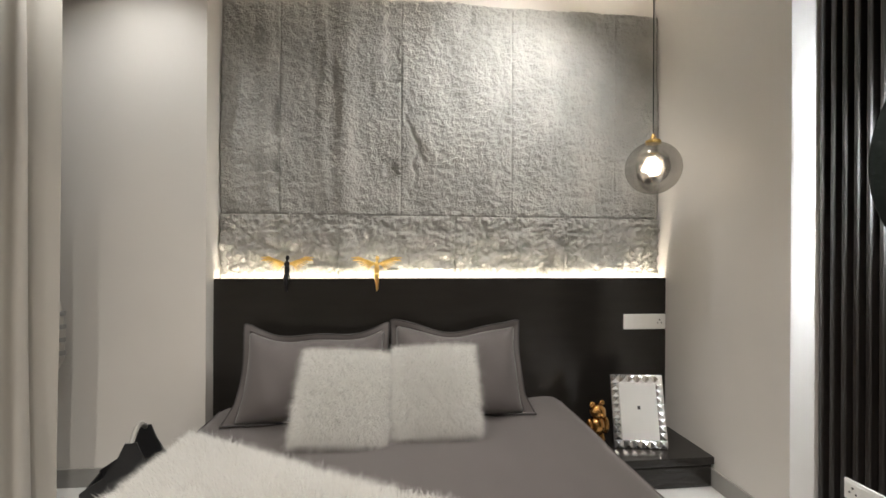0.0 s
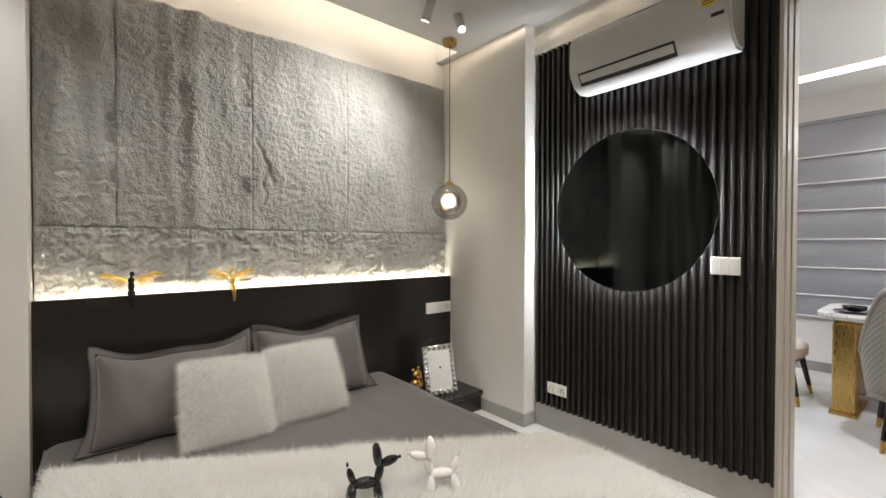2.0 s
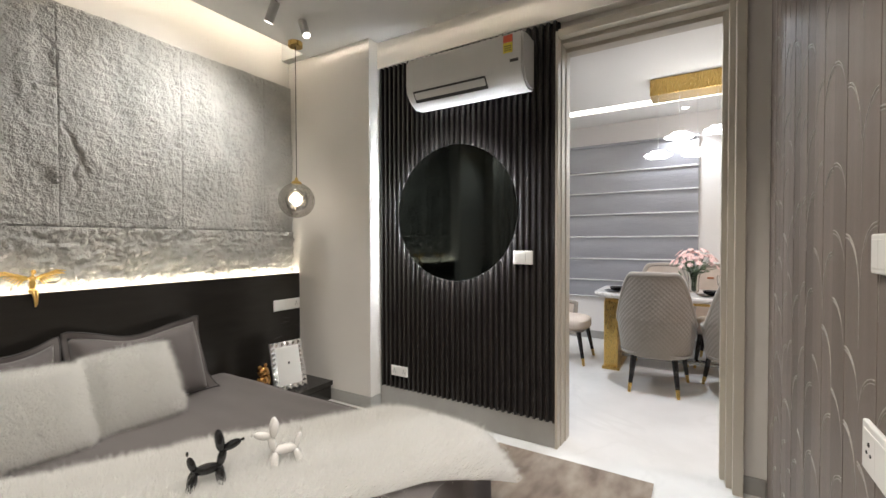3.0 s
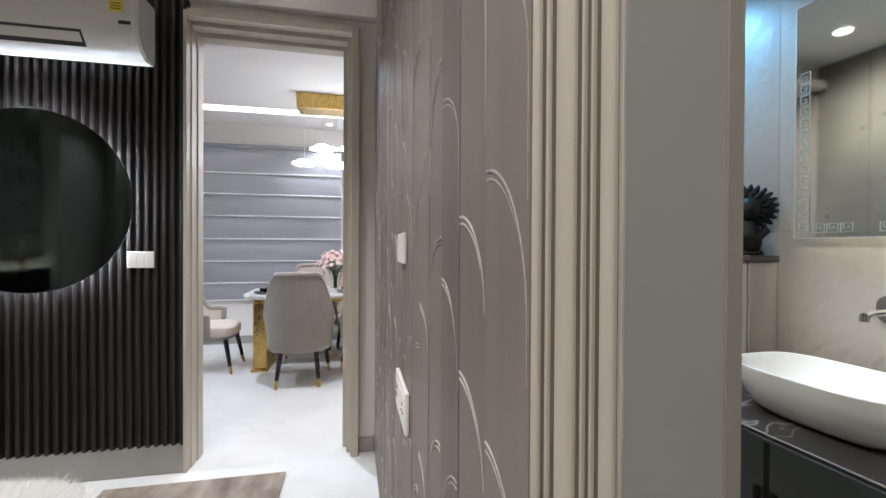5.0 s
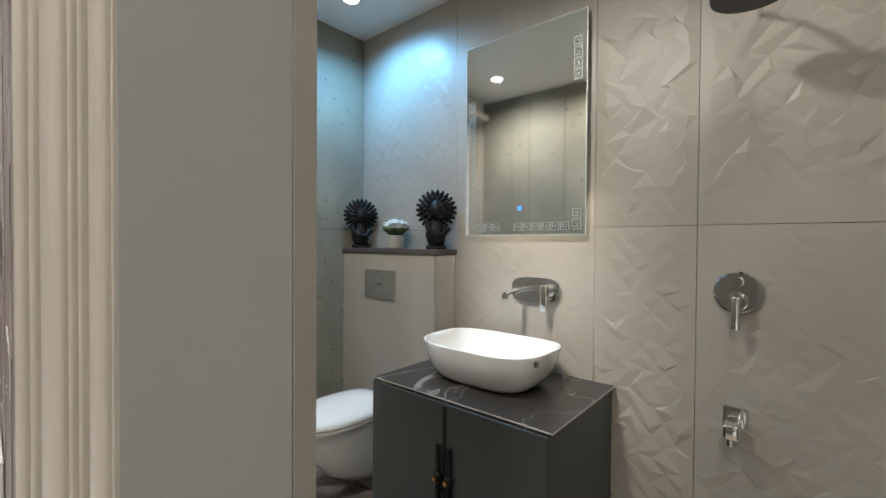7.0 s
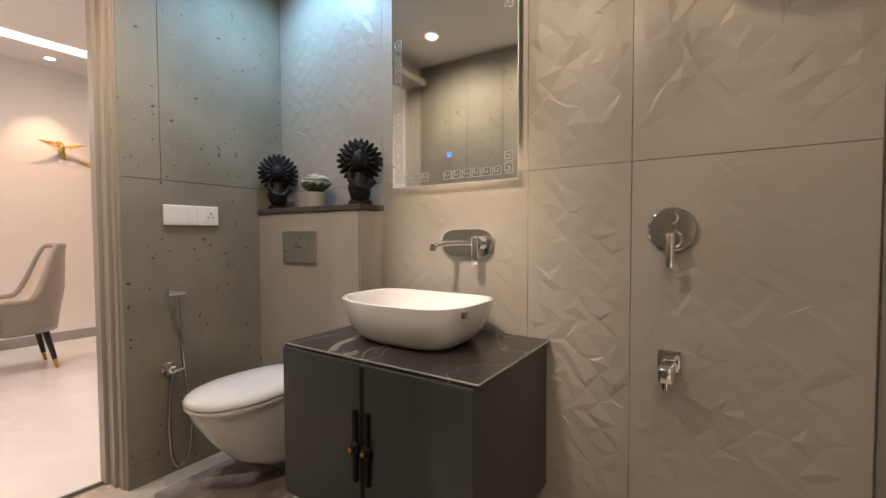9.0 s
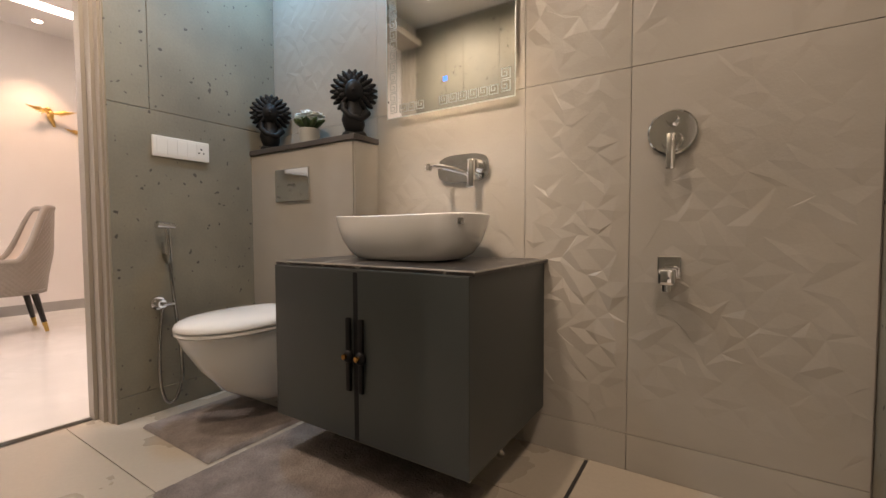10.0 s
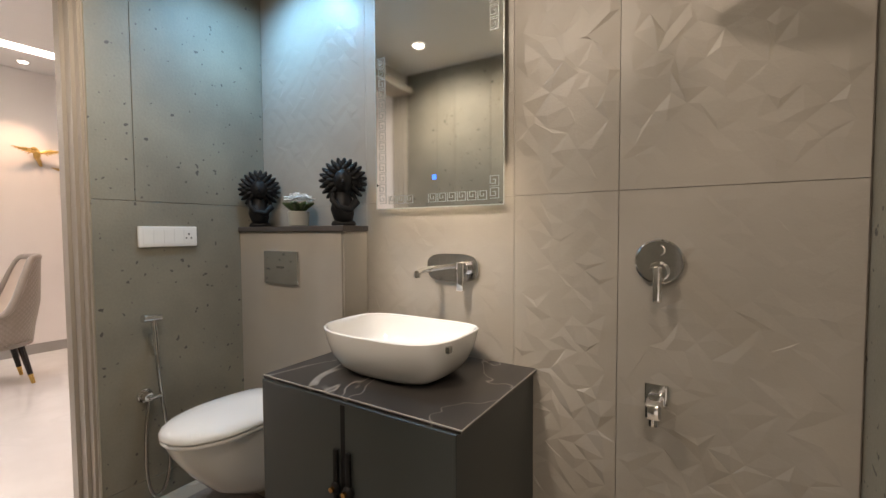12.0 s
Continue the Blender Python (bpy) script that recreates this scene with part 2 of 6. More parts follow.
RELIEF = material("grey_relief_tile", (0.36, 0.335, 0.295), 0.42, vary=0.12, scale=2.5, bump=0.06, bump_scale=110, random=0.03)
VANITY = material("slate_grey_lacquer", (0.042, 0.049, 0.048), 0.36, vary=0.10, scale=2, bump=0.02, bump_scale=140)
MARBLE_BLACK = veined("black_veined_stone", (0.038, 0.034, 0.031), (0.30, 0.28, 0.25), 0.3, 0.9, 0.0010)
EDGE_PALE = material("pale_stone_edge", (0.40, 0.38, 0.35), 0.4, vary=0.1)
LEDGE = material("dark_ledge_stone", (0.075, 0.065, 0.06), 0.35, vary=0.2, scale=9)
MARBLE_WHITE = veined("white_marble_top", (0.78, 0.76, 0.74), (0.42, 0.38, 0.35), 0.1, 2.0, 0.02)
CHAIR_TAUPE = material("taupe_quilted_velvet", (0.27, 0.238, 0.203), 0.7, vary=0.12, scale=6, bump=0.1, bump_scale=350, sheen=0.4)
CHAIR_CREAM = material("cream_leather", (0.62, 0.54, 0.47), 0.45, vary=0.08, scale=8, bump=0.08, bump_scale=260)
LEG_BLACK = material("black_lacquer_leg", (0.016, 0.014, 0.013), 0.25, vary=0.2, scale=12)
BLIND = material("lilac_grey_blind", (0.34, 0.34, 0.37), 0.75, vary=0.14, scale=2.0, bump=0.25, bump_scale=22, stretch=(1, 0.5, 2.5), sheen=0.2)
PALE_TRIM = material("pale_trim", (0.72, 0.72, 0.72), 0.4, vary=0.04)
LEAF = material("dark_green_leaf", (0.055, 0.10, 0.035), 0.45, vary=0.4, scale=40)
PETAL_PINK = material("pink_petal", (0.72, 0.42, 0.40), 0.6, vary=0.3, scale=60, tint=(0.80, 0.62, 0.58))
PETAL_WHITE = material("white_petal", (0.80, 0.80, 0.76), 0.6, vary=0.1, scale=60)
CLEAR = glass("clear_glass", (0.95, 0.97, 0.96))


def half_mirror(name, tint, share):
    """Thin metallised glass: part mirror, part clear."""
    m = bpy.data.materials.new(name)
    m.use_nodes = True
    nt = m.node_tree
    shine, clear, mix = nt.nodes.new("ShaderNodeBsdfGlossy"), nt.nodes.new("ShaderNodeBsdfTransparent"), nt.nodes.new("ShaderNodeMixShader")
    shine.inputs["Roughness"].default_value = 0.02
    shine.inputs["Color"].default_value = (0.8, 0.79, 0.77, 1)
    clear.inputs[0].default_value = (*tint, 1)
    mix.inputs[0].default_value = share
    nt.links.new(clear.outputs[0], mix.inputs[1])
    nt.links.new(shine.outputs[0], mix.inputs[2])
    nt.links.new(mix.outputs[0], nt.nodes["Material Output"].inputs[0])
    return m


SMOKE = half_mirror("smoked_glass", (0.72, 0.71, 0.70), 0.22)
DENTED = half_mirror("dented_mirror_glass", (0.7, 0.69, 0.68), 0.5)
TINT_MIRROR = material("black_tinted_mirror", (0.046, 0.054, 0.053), 0.02, 1.0, vary=0.02, scale=2)
MIRROR = material("silver_mirror", (0.86, 0.89, 0.87), 0.015, 1.0, vary=0.01, scale=2)
FROST = material("frosted_mirror_band", (0.50, 0.54, 0.52), 0.42, 0.5, vary=0.08, scale=120)
PHOTO_CARD = material("white_card", (0.74, 0.74, 0.72), 0.5, vary=0.03, scale=9)
LABEL_YELLOW = material("yellow_sticker", (0.75, 0.62, 0.06), 0.5, vary=0.1)
LABEL_RED = material("red_sticker", (0.6, 0.10, 0.04), 0.5, vary=0.1)
TERRACOTTA = material("copper_tab", (0.45, 0.20, 0.11), 0.4, 0.5, vary=0.2)
LED_WARM = glow("warm_led_strip", (1.0, 0.86, 0.68), 28)
LED_HEAD = glow("headboard_led_strip", (1.0, 0.86, 0.66), 115)
LED_HALO = glow("white_led_ring", (0.95, 0.98, 1.0), 230)
LED_DINING = glow("dining_led_strip", (1.0, 0.95, 0.85), 16)
LED_MIRROR = glow("mirror_led_strip", (1.0, 0.86, 0.66), 60)
BULB = glow("bulb_glow", (1.0, 0.86, 0.68), 60)
PETAL_LIGHT = glow("petal_lamp_glow", (1.0, 0.97, 0.93), 9)
DOWNLIGHT = glow("downlight_glow", (1.0, 0.92, 0.8), 12)
BLUE_TOUCH = glow("blue_touch_light", (0.04, 0.22, 1.0), 1.6)
BLUE_TOUCH.node_tree.nodes["Principled BSDF"].inputs["Base Color"].default_value = (0.05, 0.12, 0.4, 1)

# ---- building helpers ----


def box(bm, x0, x1, y0, y1, z0, z1, bevel=0.0, seg=2):
    """A box; with a bevel, one whose edges and corners are cut or rounded."""
    if bevel:
        other = bmesh.new()
        box(other, x0, x1, y0, y1, z0, z1)
        bmesh.ops.bevel(other, geom=other.edges[:], offset=bevel, segments=seg, affect="EDGES", profile=0.5)
        made = [bm.verts.new(v.co) for v in other.verts]
        other.verts.index_update()
        for f in other.faces:
            bm.faces.new([made[v.index] for v in f.verts])
        other.free()
        return bm
    v = [bm.verts.new((x, y, z)) for z in (z0, z1) for y in (y0, y1) for x in (x0, x1)]
    for f in ((0, 2, 3, 1), (4, 5, 7, 6), (0, 1, 5, 4), (2, 6, 7, 3), (0, 4, 6, 2), (1, 3, 7, 5)):
        bm.faces.new([v[i] for i in f])
    return bm


def boxed(*a, **k):
    return box(bmesh.new(), *a, **k)


def lathe(bm, profile, centre=(0, 0, 0), seg=32, sx=1.0, sy=1.0, tilt=None):
    """A turned body: profile is (radius, z) from bottom to top."""
    rings = []
    for r, z in profile:
        ring = []
        for i in range(seg):
            a = 2 * math.pi * i / seg
            co = Vector((r * sx * math.cos(a), r * sy * math.sin(a), z))
            if tilt is not None:
                co = tilt @ co
            ring.append(bm.verts.new(co + Vector(centre)))
        rings.append(ring)
    for a, b in zip(rings, rings[1:]):
        for i in range(seg):
            j = (i + 1) % seg
            bm.faces.new((a[i], a[j], b[j], b[i]))
    bm.faces.new(rings[0][::-1])
    bm.faces.new(rings[-1])
    return bm


def rod(bm, a, b, r0, r1=None, seg=14):
    """A straight round bar from a to b, tapering from r0 to r1."""
    a, b = Vector(a), Vector(b)
    q = (b - a).to_track_quat("Z", "Y").to_matrix()
    return lathe(bm, ((r0, 0), (r0 if r1 is None else r1, (b - a).length)), a, seg, tilt=q)


def tube(bm, pts, r, seg=8, taper=None):
    """A round bar swept along points."""
    pts = [Vector(p) for p in pts]
    rings = []
    side = Vector((0.31, 0.77, 0.55))
    for i, p in enumerate(pts):
        d = (pts[min(i + 1, len(pts) - 1)] - pts[max(i - 1, 0)]).normalized()
        side = (side - d * side.dot(d)).normalized()
        up = d.cross(side)
        rr = r if taper is None else r * taper(i / (len(pts) - 1))
        rings.append([bm.verts.new(p + (side * math.cos(2 * math.pi * k / seg) + up * math.sin(2 * math.pi * k / seg)) * rr) for k in range(seg)])
    for a, b in zip(rings, rings[1:]):
        for k in range(seg):
            bm.faces.new((a[k], a[(k + 1) % seg], b[(k + 1) % seg], b[k]))
    bm.faces.new(rings[0][::-1])
    bm.faces.new(rings[-1])
    return bm


def ball(bm, at, rx, ry=None, rz=None, turn=None, seg=20):
    """An ellipsoid of rings between two poles."""
    m, at = turn or Matrix.Identity(3), Vector(at)
    ry, rz = ry or rx, rz or rx
    rows = max(6, seg // 2)
    poles = [bm.verts.new(at + m @ Vector((0, 0, -rz))), bm.verts.new(at + m @ Vector((0, 0, rz)))]
    rings = []
    for j in range(1, rows):
        b = math.pi * (j / rows - 0.5)
        c, z = math.cos(b), math.sin(b) * rz
        rings.append([bm.verts.new(at + m @ Vector((rx * c * math.cos(2 * math.pi * i / seg), ry * c * math.sin(2 * math.pi * i / seg), z))) for i in range(seg)])
    for i in range(seg):
        j = (i + 1) % seg
        bm.faces.new((poles[0], rings[0][j], rings[0][i]))
        bm.faces.new((poles[1], rings[-1][i], rings[-1][j]))
        for p, q in zip(rings, rings[1:]):
            bm.faces.new((p[i], p[j], q[j], q[i]))
    return bm


def loft(bm, sections, cap=True):
    """Closed rings of equal length joined one to the next."""
    rings = [[bm.verts.new(p) for p in s] for s in sections]
    n = len(rings[0])
    for a, b in zip(rings, rings[1:]):
        for i in range(n):
            bm.faces.new((a[i], a[(i + 1) % n], b[(i + 1) % n], b[i]))
    if cap:
        bm.faces.new(rings[0][::-1])
        bm.faces.new(rings[-1])
    return bm


def oval(cx, cy, rx, ry, z, power=2.6, n=40):
    """A superellipse ring at height z."""
    out = []
    for i in range(n):
        a = 2 * math.pi * i / n
        c, s = math.cos(a), math.sin(a)
        out.append((cx + rx * math.copysign(abs(c) ** (2 / power), c), cy + ry * math.copysign(abs(s) ** (2 / power), s), z))
    return out


def sheet(bm, f, nu, nv):
    """An open grid of f(u, v), u and v from 0 to 1."""
    g = [[bm.verts.new(f(i / nu, j / nv)) for j in range(nv + 1)] for i in range(nu + 1)]
    for i in range(nu):
        for j in range(nv):
            bm.faces.new((g[i][j], g[i + 1][j], g[i + 1][j + 1], g[i][j + 1]))
    return bm


def prism(bm, outline, axis, a, b):
    """An outline of 2D points drawn out from a to b along the axis (0, 1 or 2)."""
    def at(p, k):
        c = list(p)
        c.insert(axis, k)
        return c
    return loft(bm, ([at(p, a) for p in outline], [at(p, b) for p in outline]))


def link(name, bm, mat, smooth=False):
    bmesh.ops.recalc_face_normals(bm, faces=bm.faces)
    me = bpy.data.meshes.new(name)
    bm.to_mesh(me)
    bm.free()
    me.materials.append(mat)
    if smooth:
        me.polygons.foreach_set("use_smooth", [True] * len(me.polygons))
        me.set_sharp_from_angle(angle=radians(smooth if smooth > 1 else 40))
    return new(name, me)


def part(name, bm, mat, parent, label="", smooth=False):
    ob = link(name, bm, mat, smooth)
    ob.parent = parent
    return tagged(ob, label)


def thing(name, at, label, category, group="", turn=0.0):
    ob = new(name)
    ob.empty_display_size = 0.05
    ob.matrix_basis = pose(*at, 0, 0, turn)
    return tagged(ob, label, category, group)


def structure(name, bm, mat, label="", smooth=False):
    return tagged(link(name, bm, mat, smooth), label, kind="structure")


def arrays(name, verts, faces, mat, smooth=False):
    me = bpy.data.meshes.new(name)
    me.from_pydata(verts.tolist() if hasattr(verts, "tolist") else verts, [], faces.tolist() if hasattr(faces, "tolist") else faces)
    me.materials.append(mat)
    if smooth:
        me.polygons.foreach_set("use_smooth", [True] * len(me.polygons))
    return new(name, me)


def fur_strands(name, roots, normals, length, width, droop, parent, seed):
    """Thin tapering hairs of three joints, one mesh."""
    g = np.random.default_rng(seed)
    n = len(roots)
    d = normals + g.normal(0, 0.22, (n, 3))
    d += 0.05 * np.stack([np.sin(roots[:, 0] * 61 + roots[:, 2] * 47 + seed), np.sin(roots[:, 1] * 53 + roots[:, 0] * 38), np.sin(roots[:, 2] * 57 - roots[:, 0] * 43 + 2)], 1)
    d /= np.linalg.norm(d, axis=1)[:, None]
    ln = length * g.uniform(0.5, 1.15, n)[:, None]
    side = np.cross(d, g.normal(0, 1, (n, 3)))
    side /= np.linalg.norm(side, axis=1)[:, None] + 1e-9
    w = side * width
    bend = g.normal(0, 0.35, (n, 3))
    bend[:, 2] -= droop
    p1 = roots + d * ln * 0.5
    p2 = p1 + (d * 0.5 + bend * 0.5) * ln
    verts = np.stack([roots - w, roots + w, p1 - w * 0.8, p1 + w * 0.8, p2], 1).reshape(-1, 3)
    k = np.arange(n)[:, None] * 5
    quads, tris = k + np.array([0, 1, 3, 2]), k + np.array([2, 3, 4])
    ob = arrays(name, verts, quads.tolist() + tris.tolist(), FUR, True)
    ob.parent = parent
    return ob

# ---- setting: bedroom, bathroom and dining room ----
NICHE_L, NICHE_R, HEAD_Y, STONE_Y, WALL_Y = -0.748, 2.066, 2.741, 2.822, 2.65
SLAT_X, PANEL_Y, REVEAL_X = 2.22, -0.830, -0.424
BATH_Y, BATH_X, BATH_L = -2.675, 1.80, -0.885
# the bathroom stands two degrees off the axes of the bedroom
BATH_TURN = pose(-0.235, -2.675, 0, 0, 0, 2) @ pose(0.235, 2.675, 0)


def turned(obs):
    """Swings bathroom objects that are no parts into the bathroom's own axes."""
    for ob in obs:
        if ob.parent is None:
            ob.matrix_basis = BATH_TURN @ ob.matrix_basis


DIN_X = 5.75
HIGH = 3.40

structure("floor", boxed(-1.9, 5.95, -0.885, 3.3, -0.12, 0.0), FLOOR_WHITE)
structure("floor_dining", boxed(1.985, 5.95, -3.6, -0.885, -0.12, 0.0), FLOOR_WHITE)
structure("floor_bath_bed", boxed(-1.7, 1.985, -2.85, -0.885, -0.14, -0.014), GROUT)

structure("wall_north_left", boxed(-1.66, NICHE_L, WALL_Y, 3.0, 0.0, HIGH), PAINT)
structure("wall_north_niche", boxed(NICHE_L, 2.4, 2.87, 3.0, 0.0, HIGH), PAINT)
structure("wall_niche_side", boxed(NICHE_R, 2.4, 1.865, 2.87, 0.0, HIGH), PAINT)
structure("wall_slat_backing", boxed(SLAT_X, 2.42, 0.312, 1.865, 0.0, 2.9), SLAT_BACK)
structure("wall_east_bulkhead", boxed(2.175, 2.42, PANEL_Y, 1.865, 2.9, HIGH), PAINT)
structure("wall_door_head", boxed(2.25, 2.42, PANEL_Y, 0.312, 2.80, 2.9), PAINT)
structure("wall_door_side", boxed(2.25, 2.42, PANEL_Y, -0.672, 0.0, 2.80), PAINT)
structure("wall_west", boxed(-2.05, -1.66, -3.0, 3.0, 0.0, HIGH), PAINT)
structure("wall_panel_core", boxed(REVEAL_X + 0.008, 2.42, -0.890, PANEL_Y - 0.004, 0.0, HIGH), PAINT)
structure("wall_panel_left", boxed(-1.66, -1.28, -0.890, PANEL_Y, 0.0, HIGH), PAINT)
structure("wall_panel_head", boxed(-1.28, REVEAL_X + 0.008, -0.890, PANEL_Y, 2.74, HIGH), PAINT)

# bathroom shell
turned((structure("wall_bath_back", boxed(-1.1, 2.0, -2.85, BATH_Y - 0.016, -0.01, 2.95), GROUT),
        structure("wall_bath_right", boxed(-1.1, BATH_L - 0.006, BATH_Y - 0.016, -0.945, -0.01, 2.95), CONCRETE),
        structure("wall_bath_toilet", boxed(BATH_X + 0.010, 2.0, BATH_Y - 0.016, -1.83, -0.01, 2.95), GROUT)))
structure("wall_bath_door_head", boxed(BATH_X + 0.06, 1.985, -1.755, -0.911, 2.66, 2.95), PAINT)
structure("ceiling_bath", boxed(-1.2, 2.0, -2.85, -0.889, 2.80, 2.95), CEILING_WHITE)

# dining room shell
structure("wall_dining_far", boxed(DIN_X, 5.95, -3.6, 3.3, 0.0, HIGH), PAINT_DINING)
structure("wall_dining_south", boxed(1.985, DIN_X, -3.75, -3.6, 0.0, HIGH), PAINT_DINING)
structure("wall_dining_north", boxed(2.42, DIN_X, 3.0, 3.3, 0.0, HIGH), PAINT_DINING)
structure("wall_dining_bath_side", boxed(1.8, 1.985, -3.6, -2.85, 0.0, HIGH), PAINT_DINING)
structure("ceiling_dining", boxed(1.985, 5.02, -3.6, 3.0, 3.12, 3.3), CEILING_WHITE)
structure("ceiling_dining_edge", boxed(5.14, DIN_X, -3.6, 3.0, 3.09, 3.2), CEILING_WHITE)
structure("ceiling_slab", boxed(-2.05, 5.95, -3.75, 3.3, HIGH, HIGH + 0.15), CEILING_WHITE)
structure("wall_bath_to_dining_head", boxed(1.985, 2.42, -0.945, -0.925, 0.0, HIGH), PAINT_DINING)

# bedroom false ceiling, set in from the walls so that the hidden strip washes them
bm = boxed(-1.55, 1.945, -0.50, 2.50, 3.083, 3.13)
box(bm, -1.50, 1.90, -0.45, 2.45, 3.13, HIGH)
structure("ceiling_bedroom", bm, CEILING_WHITE)
bm = boxed(-1.55, 1.945, 2.462, 2.482, 3.132, 3.15)
box(bm, 1.908, 1.928, -0.5, 2.46, 3.132, 3.15)
tagged(structure("trim_cove_light", bm, LED_WARM), "warm white hidden strip light along the ceiling cove")
structure("trim_dining_light", boxed(5.02, 5.14, -3.5, 2.9, 3.16, 3.18), LED_DINING, "white strip light in the dining ceiling slot")

# skirtings
structure("baseboard_niche", boxed(NICHE_R - 0.012, NICHE_R, 1.853, 2.74, 0.0, 0.10, bevel=0.002), SKIRT)
structure("baseboard_column", boxed(NICHE_R, 2.19, 1.853, 1.865, 0.0, 0.10, bevel=0.002), SKIRT)
structure("baseboard_slats", boxed(2.195, SLAT_X, 0.312, 1.865, 0.0, 0.175, bevel=0.003), SKIRT)
structure("baseboard_door_side", boxed(2.238, 2.25, -0.826, -0.676, 0.0, 0.10, bevel=0.002), SKIRT)
structure("baseboard_left", boxed(-1.66, NICHE_L, WALL_Y - 0.012, WALL_Y, 0.0, 0.10, bevel=0.002), SKIRT)
structure("baseboard_dining", boxed(DIN_X - 0.012, DIN_X, -3.6, 3.0, 0.0, 0.11, bevel=0.002), SKIRT)

# bedroom door: a stepped frame without its leaf in view
door = tagged(new("door_1"), "taupe stepped door frame standing open to the dining room", "door frame", kind="structure")
for name, x0, x1, yl, yr, top in (("outer_casing", 2.185, 2.26, 0.310, -0.670, 2.785), ("middle_casing", 2.25, 2.345, 0.302, -0.640, 2.757),
                                  ("inner_casing", 2.335, 2.43, 0.294, -0.613, 2.73)):
    bm = boxed(x0, x1, yl, yl + 0.02 + (0.018 if x0 > 2.2 else 0), 0, top + 0.04, bevel=0.004)
    box(bm, x0, x1, yr - 0.05, yr, 0, top + 0.04, bevel=0.004)
    box(bm, x0, x1, yr, yl, top, top + 0.05, bevel=0.004)
    part(name, bm, FRAME_BEIGE, door)

# bathroom door towards the dining room
door = tagged(new("door_2"), "grey ribbed door frame between bathroom and dining room", "door frame", kind="structure")
steps = ((1.776, -1.748), (1.782, -1.741), (1.80, -1.741), (1.80, -1.731), (1.85, -1.731), (1.85, -1.716), (1.92, -1.716), (1.92, -1.70), (1.995, -1.70))
part("jamb", prism(bmesh.new(), [(1.80, -1.83), (1.80, -1.775), *steps, (1.995, -1.83)], 2, 0.0, 2.66), FRAME_GREY, door)
steps = ((1.858, -0.917), (1.90, -0.917), (1.90, -0.930), (1.945, -0.930), (1.945, -0.943), (1.97, -0.943), (1.97, -0.955), (1.995, -0.955))
part("jamb", prism(bmesh.new(), [(1.858, -0.892), *steps, (1.995, -0.892)], 2, 0.0, 2.66), FRAME_GREY, door)
part("head", boxed(1.76, 1.99, -1.70, -0.955, 2.60, 2.66, bevel=0.004), FRAME_GREY, door)
structure("trim_threshold", boxed(1.974, 1.985, -1.70, -0.955, -0.01, 0.002), SKIRT)

# bathroom door from the bedroom: fluted trim and plain reveal
door = tagged(new("door_3"), "cream fluted door trim with a grey-green reveal", "door frame", kind="structure")
out, inn = Vector((-0.346, -0.8135)), Vector((REVEAL_X, -0.8345))
along = (inn - out).normalized()
deep = Vector((-along.y, along.x))
span = (inn - out).length
# broad and narrow ribs between dark grooves, from the wallpaper to the opening
for a, b in ((0.0, 0.11), (0.185, 0.235), (0.31, 0.53), (0.60, 0.632), (0.695, 0.725), (0.785, 0.925), (0.982, 1.0)):
    p, q = out + along * span * a, out + along * span * b
    edge = min(0.0012, span * (b - a) * 0.3)
    ring = (p + deep * 0.012, p + deep * edge, p + along * edge, q - along * edge, q + deep * edge, q + deep * 0.012)
    part("rib", prism(bmesh.new(), [tuple(c) for c in ring], 2, 0, 2.9), FRAME_BEIGE, door, smooth=60)
# the grooves' shade is put into the colour of this shallow board
p, q = out + deep * 0.0026, inn + deep * 0.0026
part("backing_board", prism(bmesh.new(), [(-0.338, -0.836), (p.x + 0.001, p.y), (q.x + 0.002, q.y), (REVEAL_X + 0.003, -0.850), (-0.338, -0.850)], 2, 0, 2.9), GROOVE_SHADE, door, "board coloured dark for the shade in the grooves")
part("side_board", prism(bmesh.new(), [(-0.3455, -0.8345), (-0.3455, -0.8145), (-0.340, -0.8175), (-0.340, -0.8345)], 2, 0, 2.9), FRAME_BEIGE, door)
part("reveal_board", prism(bmesh.new(), [(REVEAL_X, -0.836), (REVEAL_X - 0.009, -0.894), (REVEAL_X + 0.003, -0.894), (REVEAL_X + 0.006, -0.836)], 2, 0, 2.74), REVEAL, door, "plain grey-green painted reveal")
part("tile_edge", boxed(REVEAL_X - 0.010, REVEAL_X + 0.03, -0.905, -0.8945, 0, 2.74), RELIEF, door, "broken concrete tile edge")
part("reveal_board", boxed(-1.284, -1.277, -0.905, PANEL_Y + 0.004, 0, 2.74, bevel=0.002), REVEAL, door)
part("reveal_board", boxed(-1.277, REVEAL_X, -0.905, PANEL_Y + 0.004, 2.733, 2.74), REVEAL, door)
for z in (2.31, 2.05, 1.76, 1.70):
    part("chip", boxed(REVEAL_X - 0.0106, REVEAL_X + 0.004, -0.9035, -0.8965, z - 0.002, z + 0.002, bevel=0.0006, seg=1), DARK_PLASTIC, door, "dark chip in the tile edge")

# ---- bedroom things ----


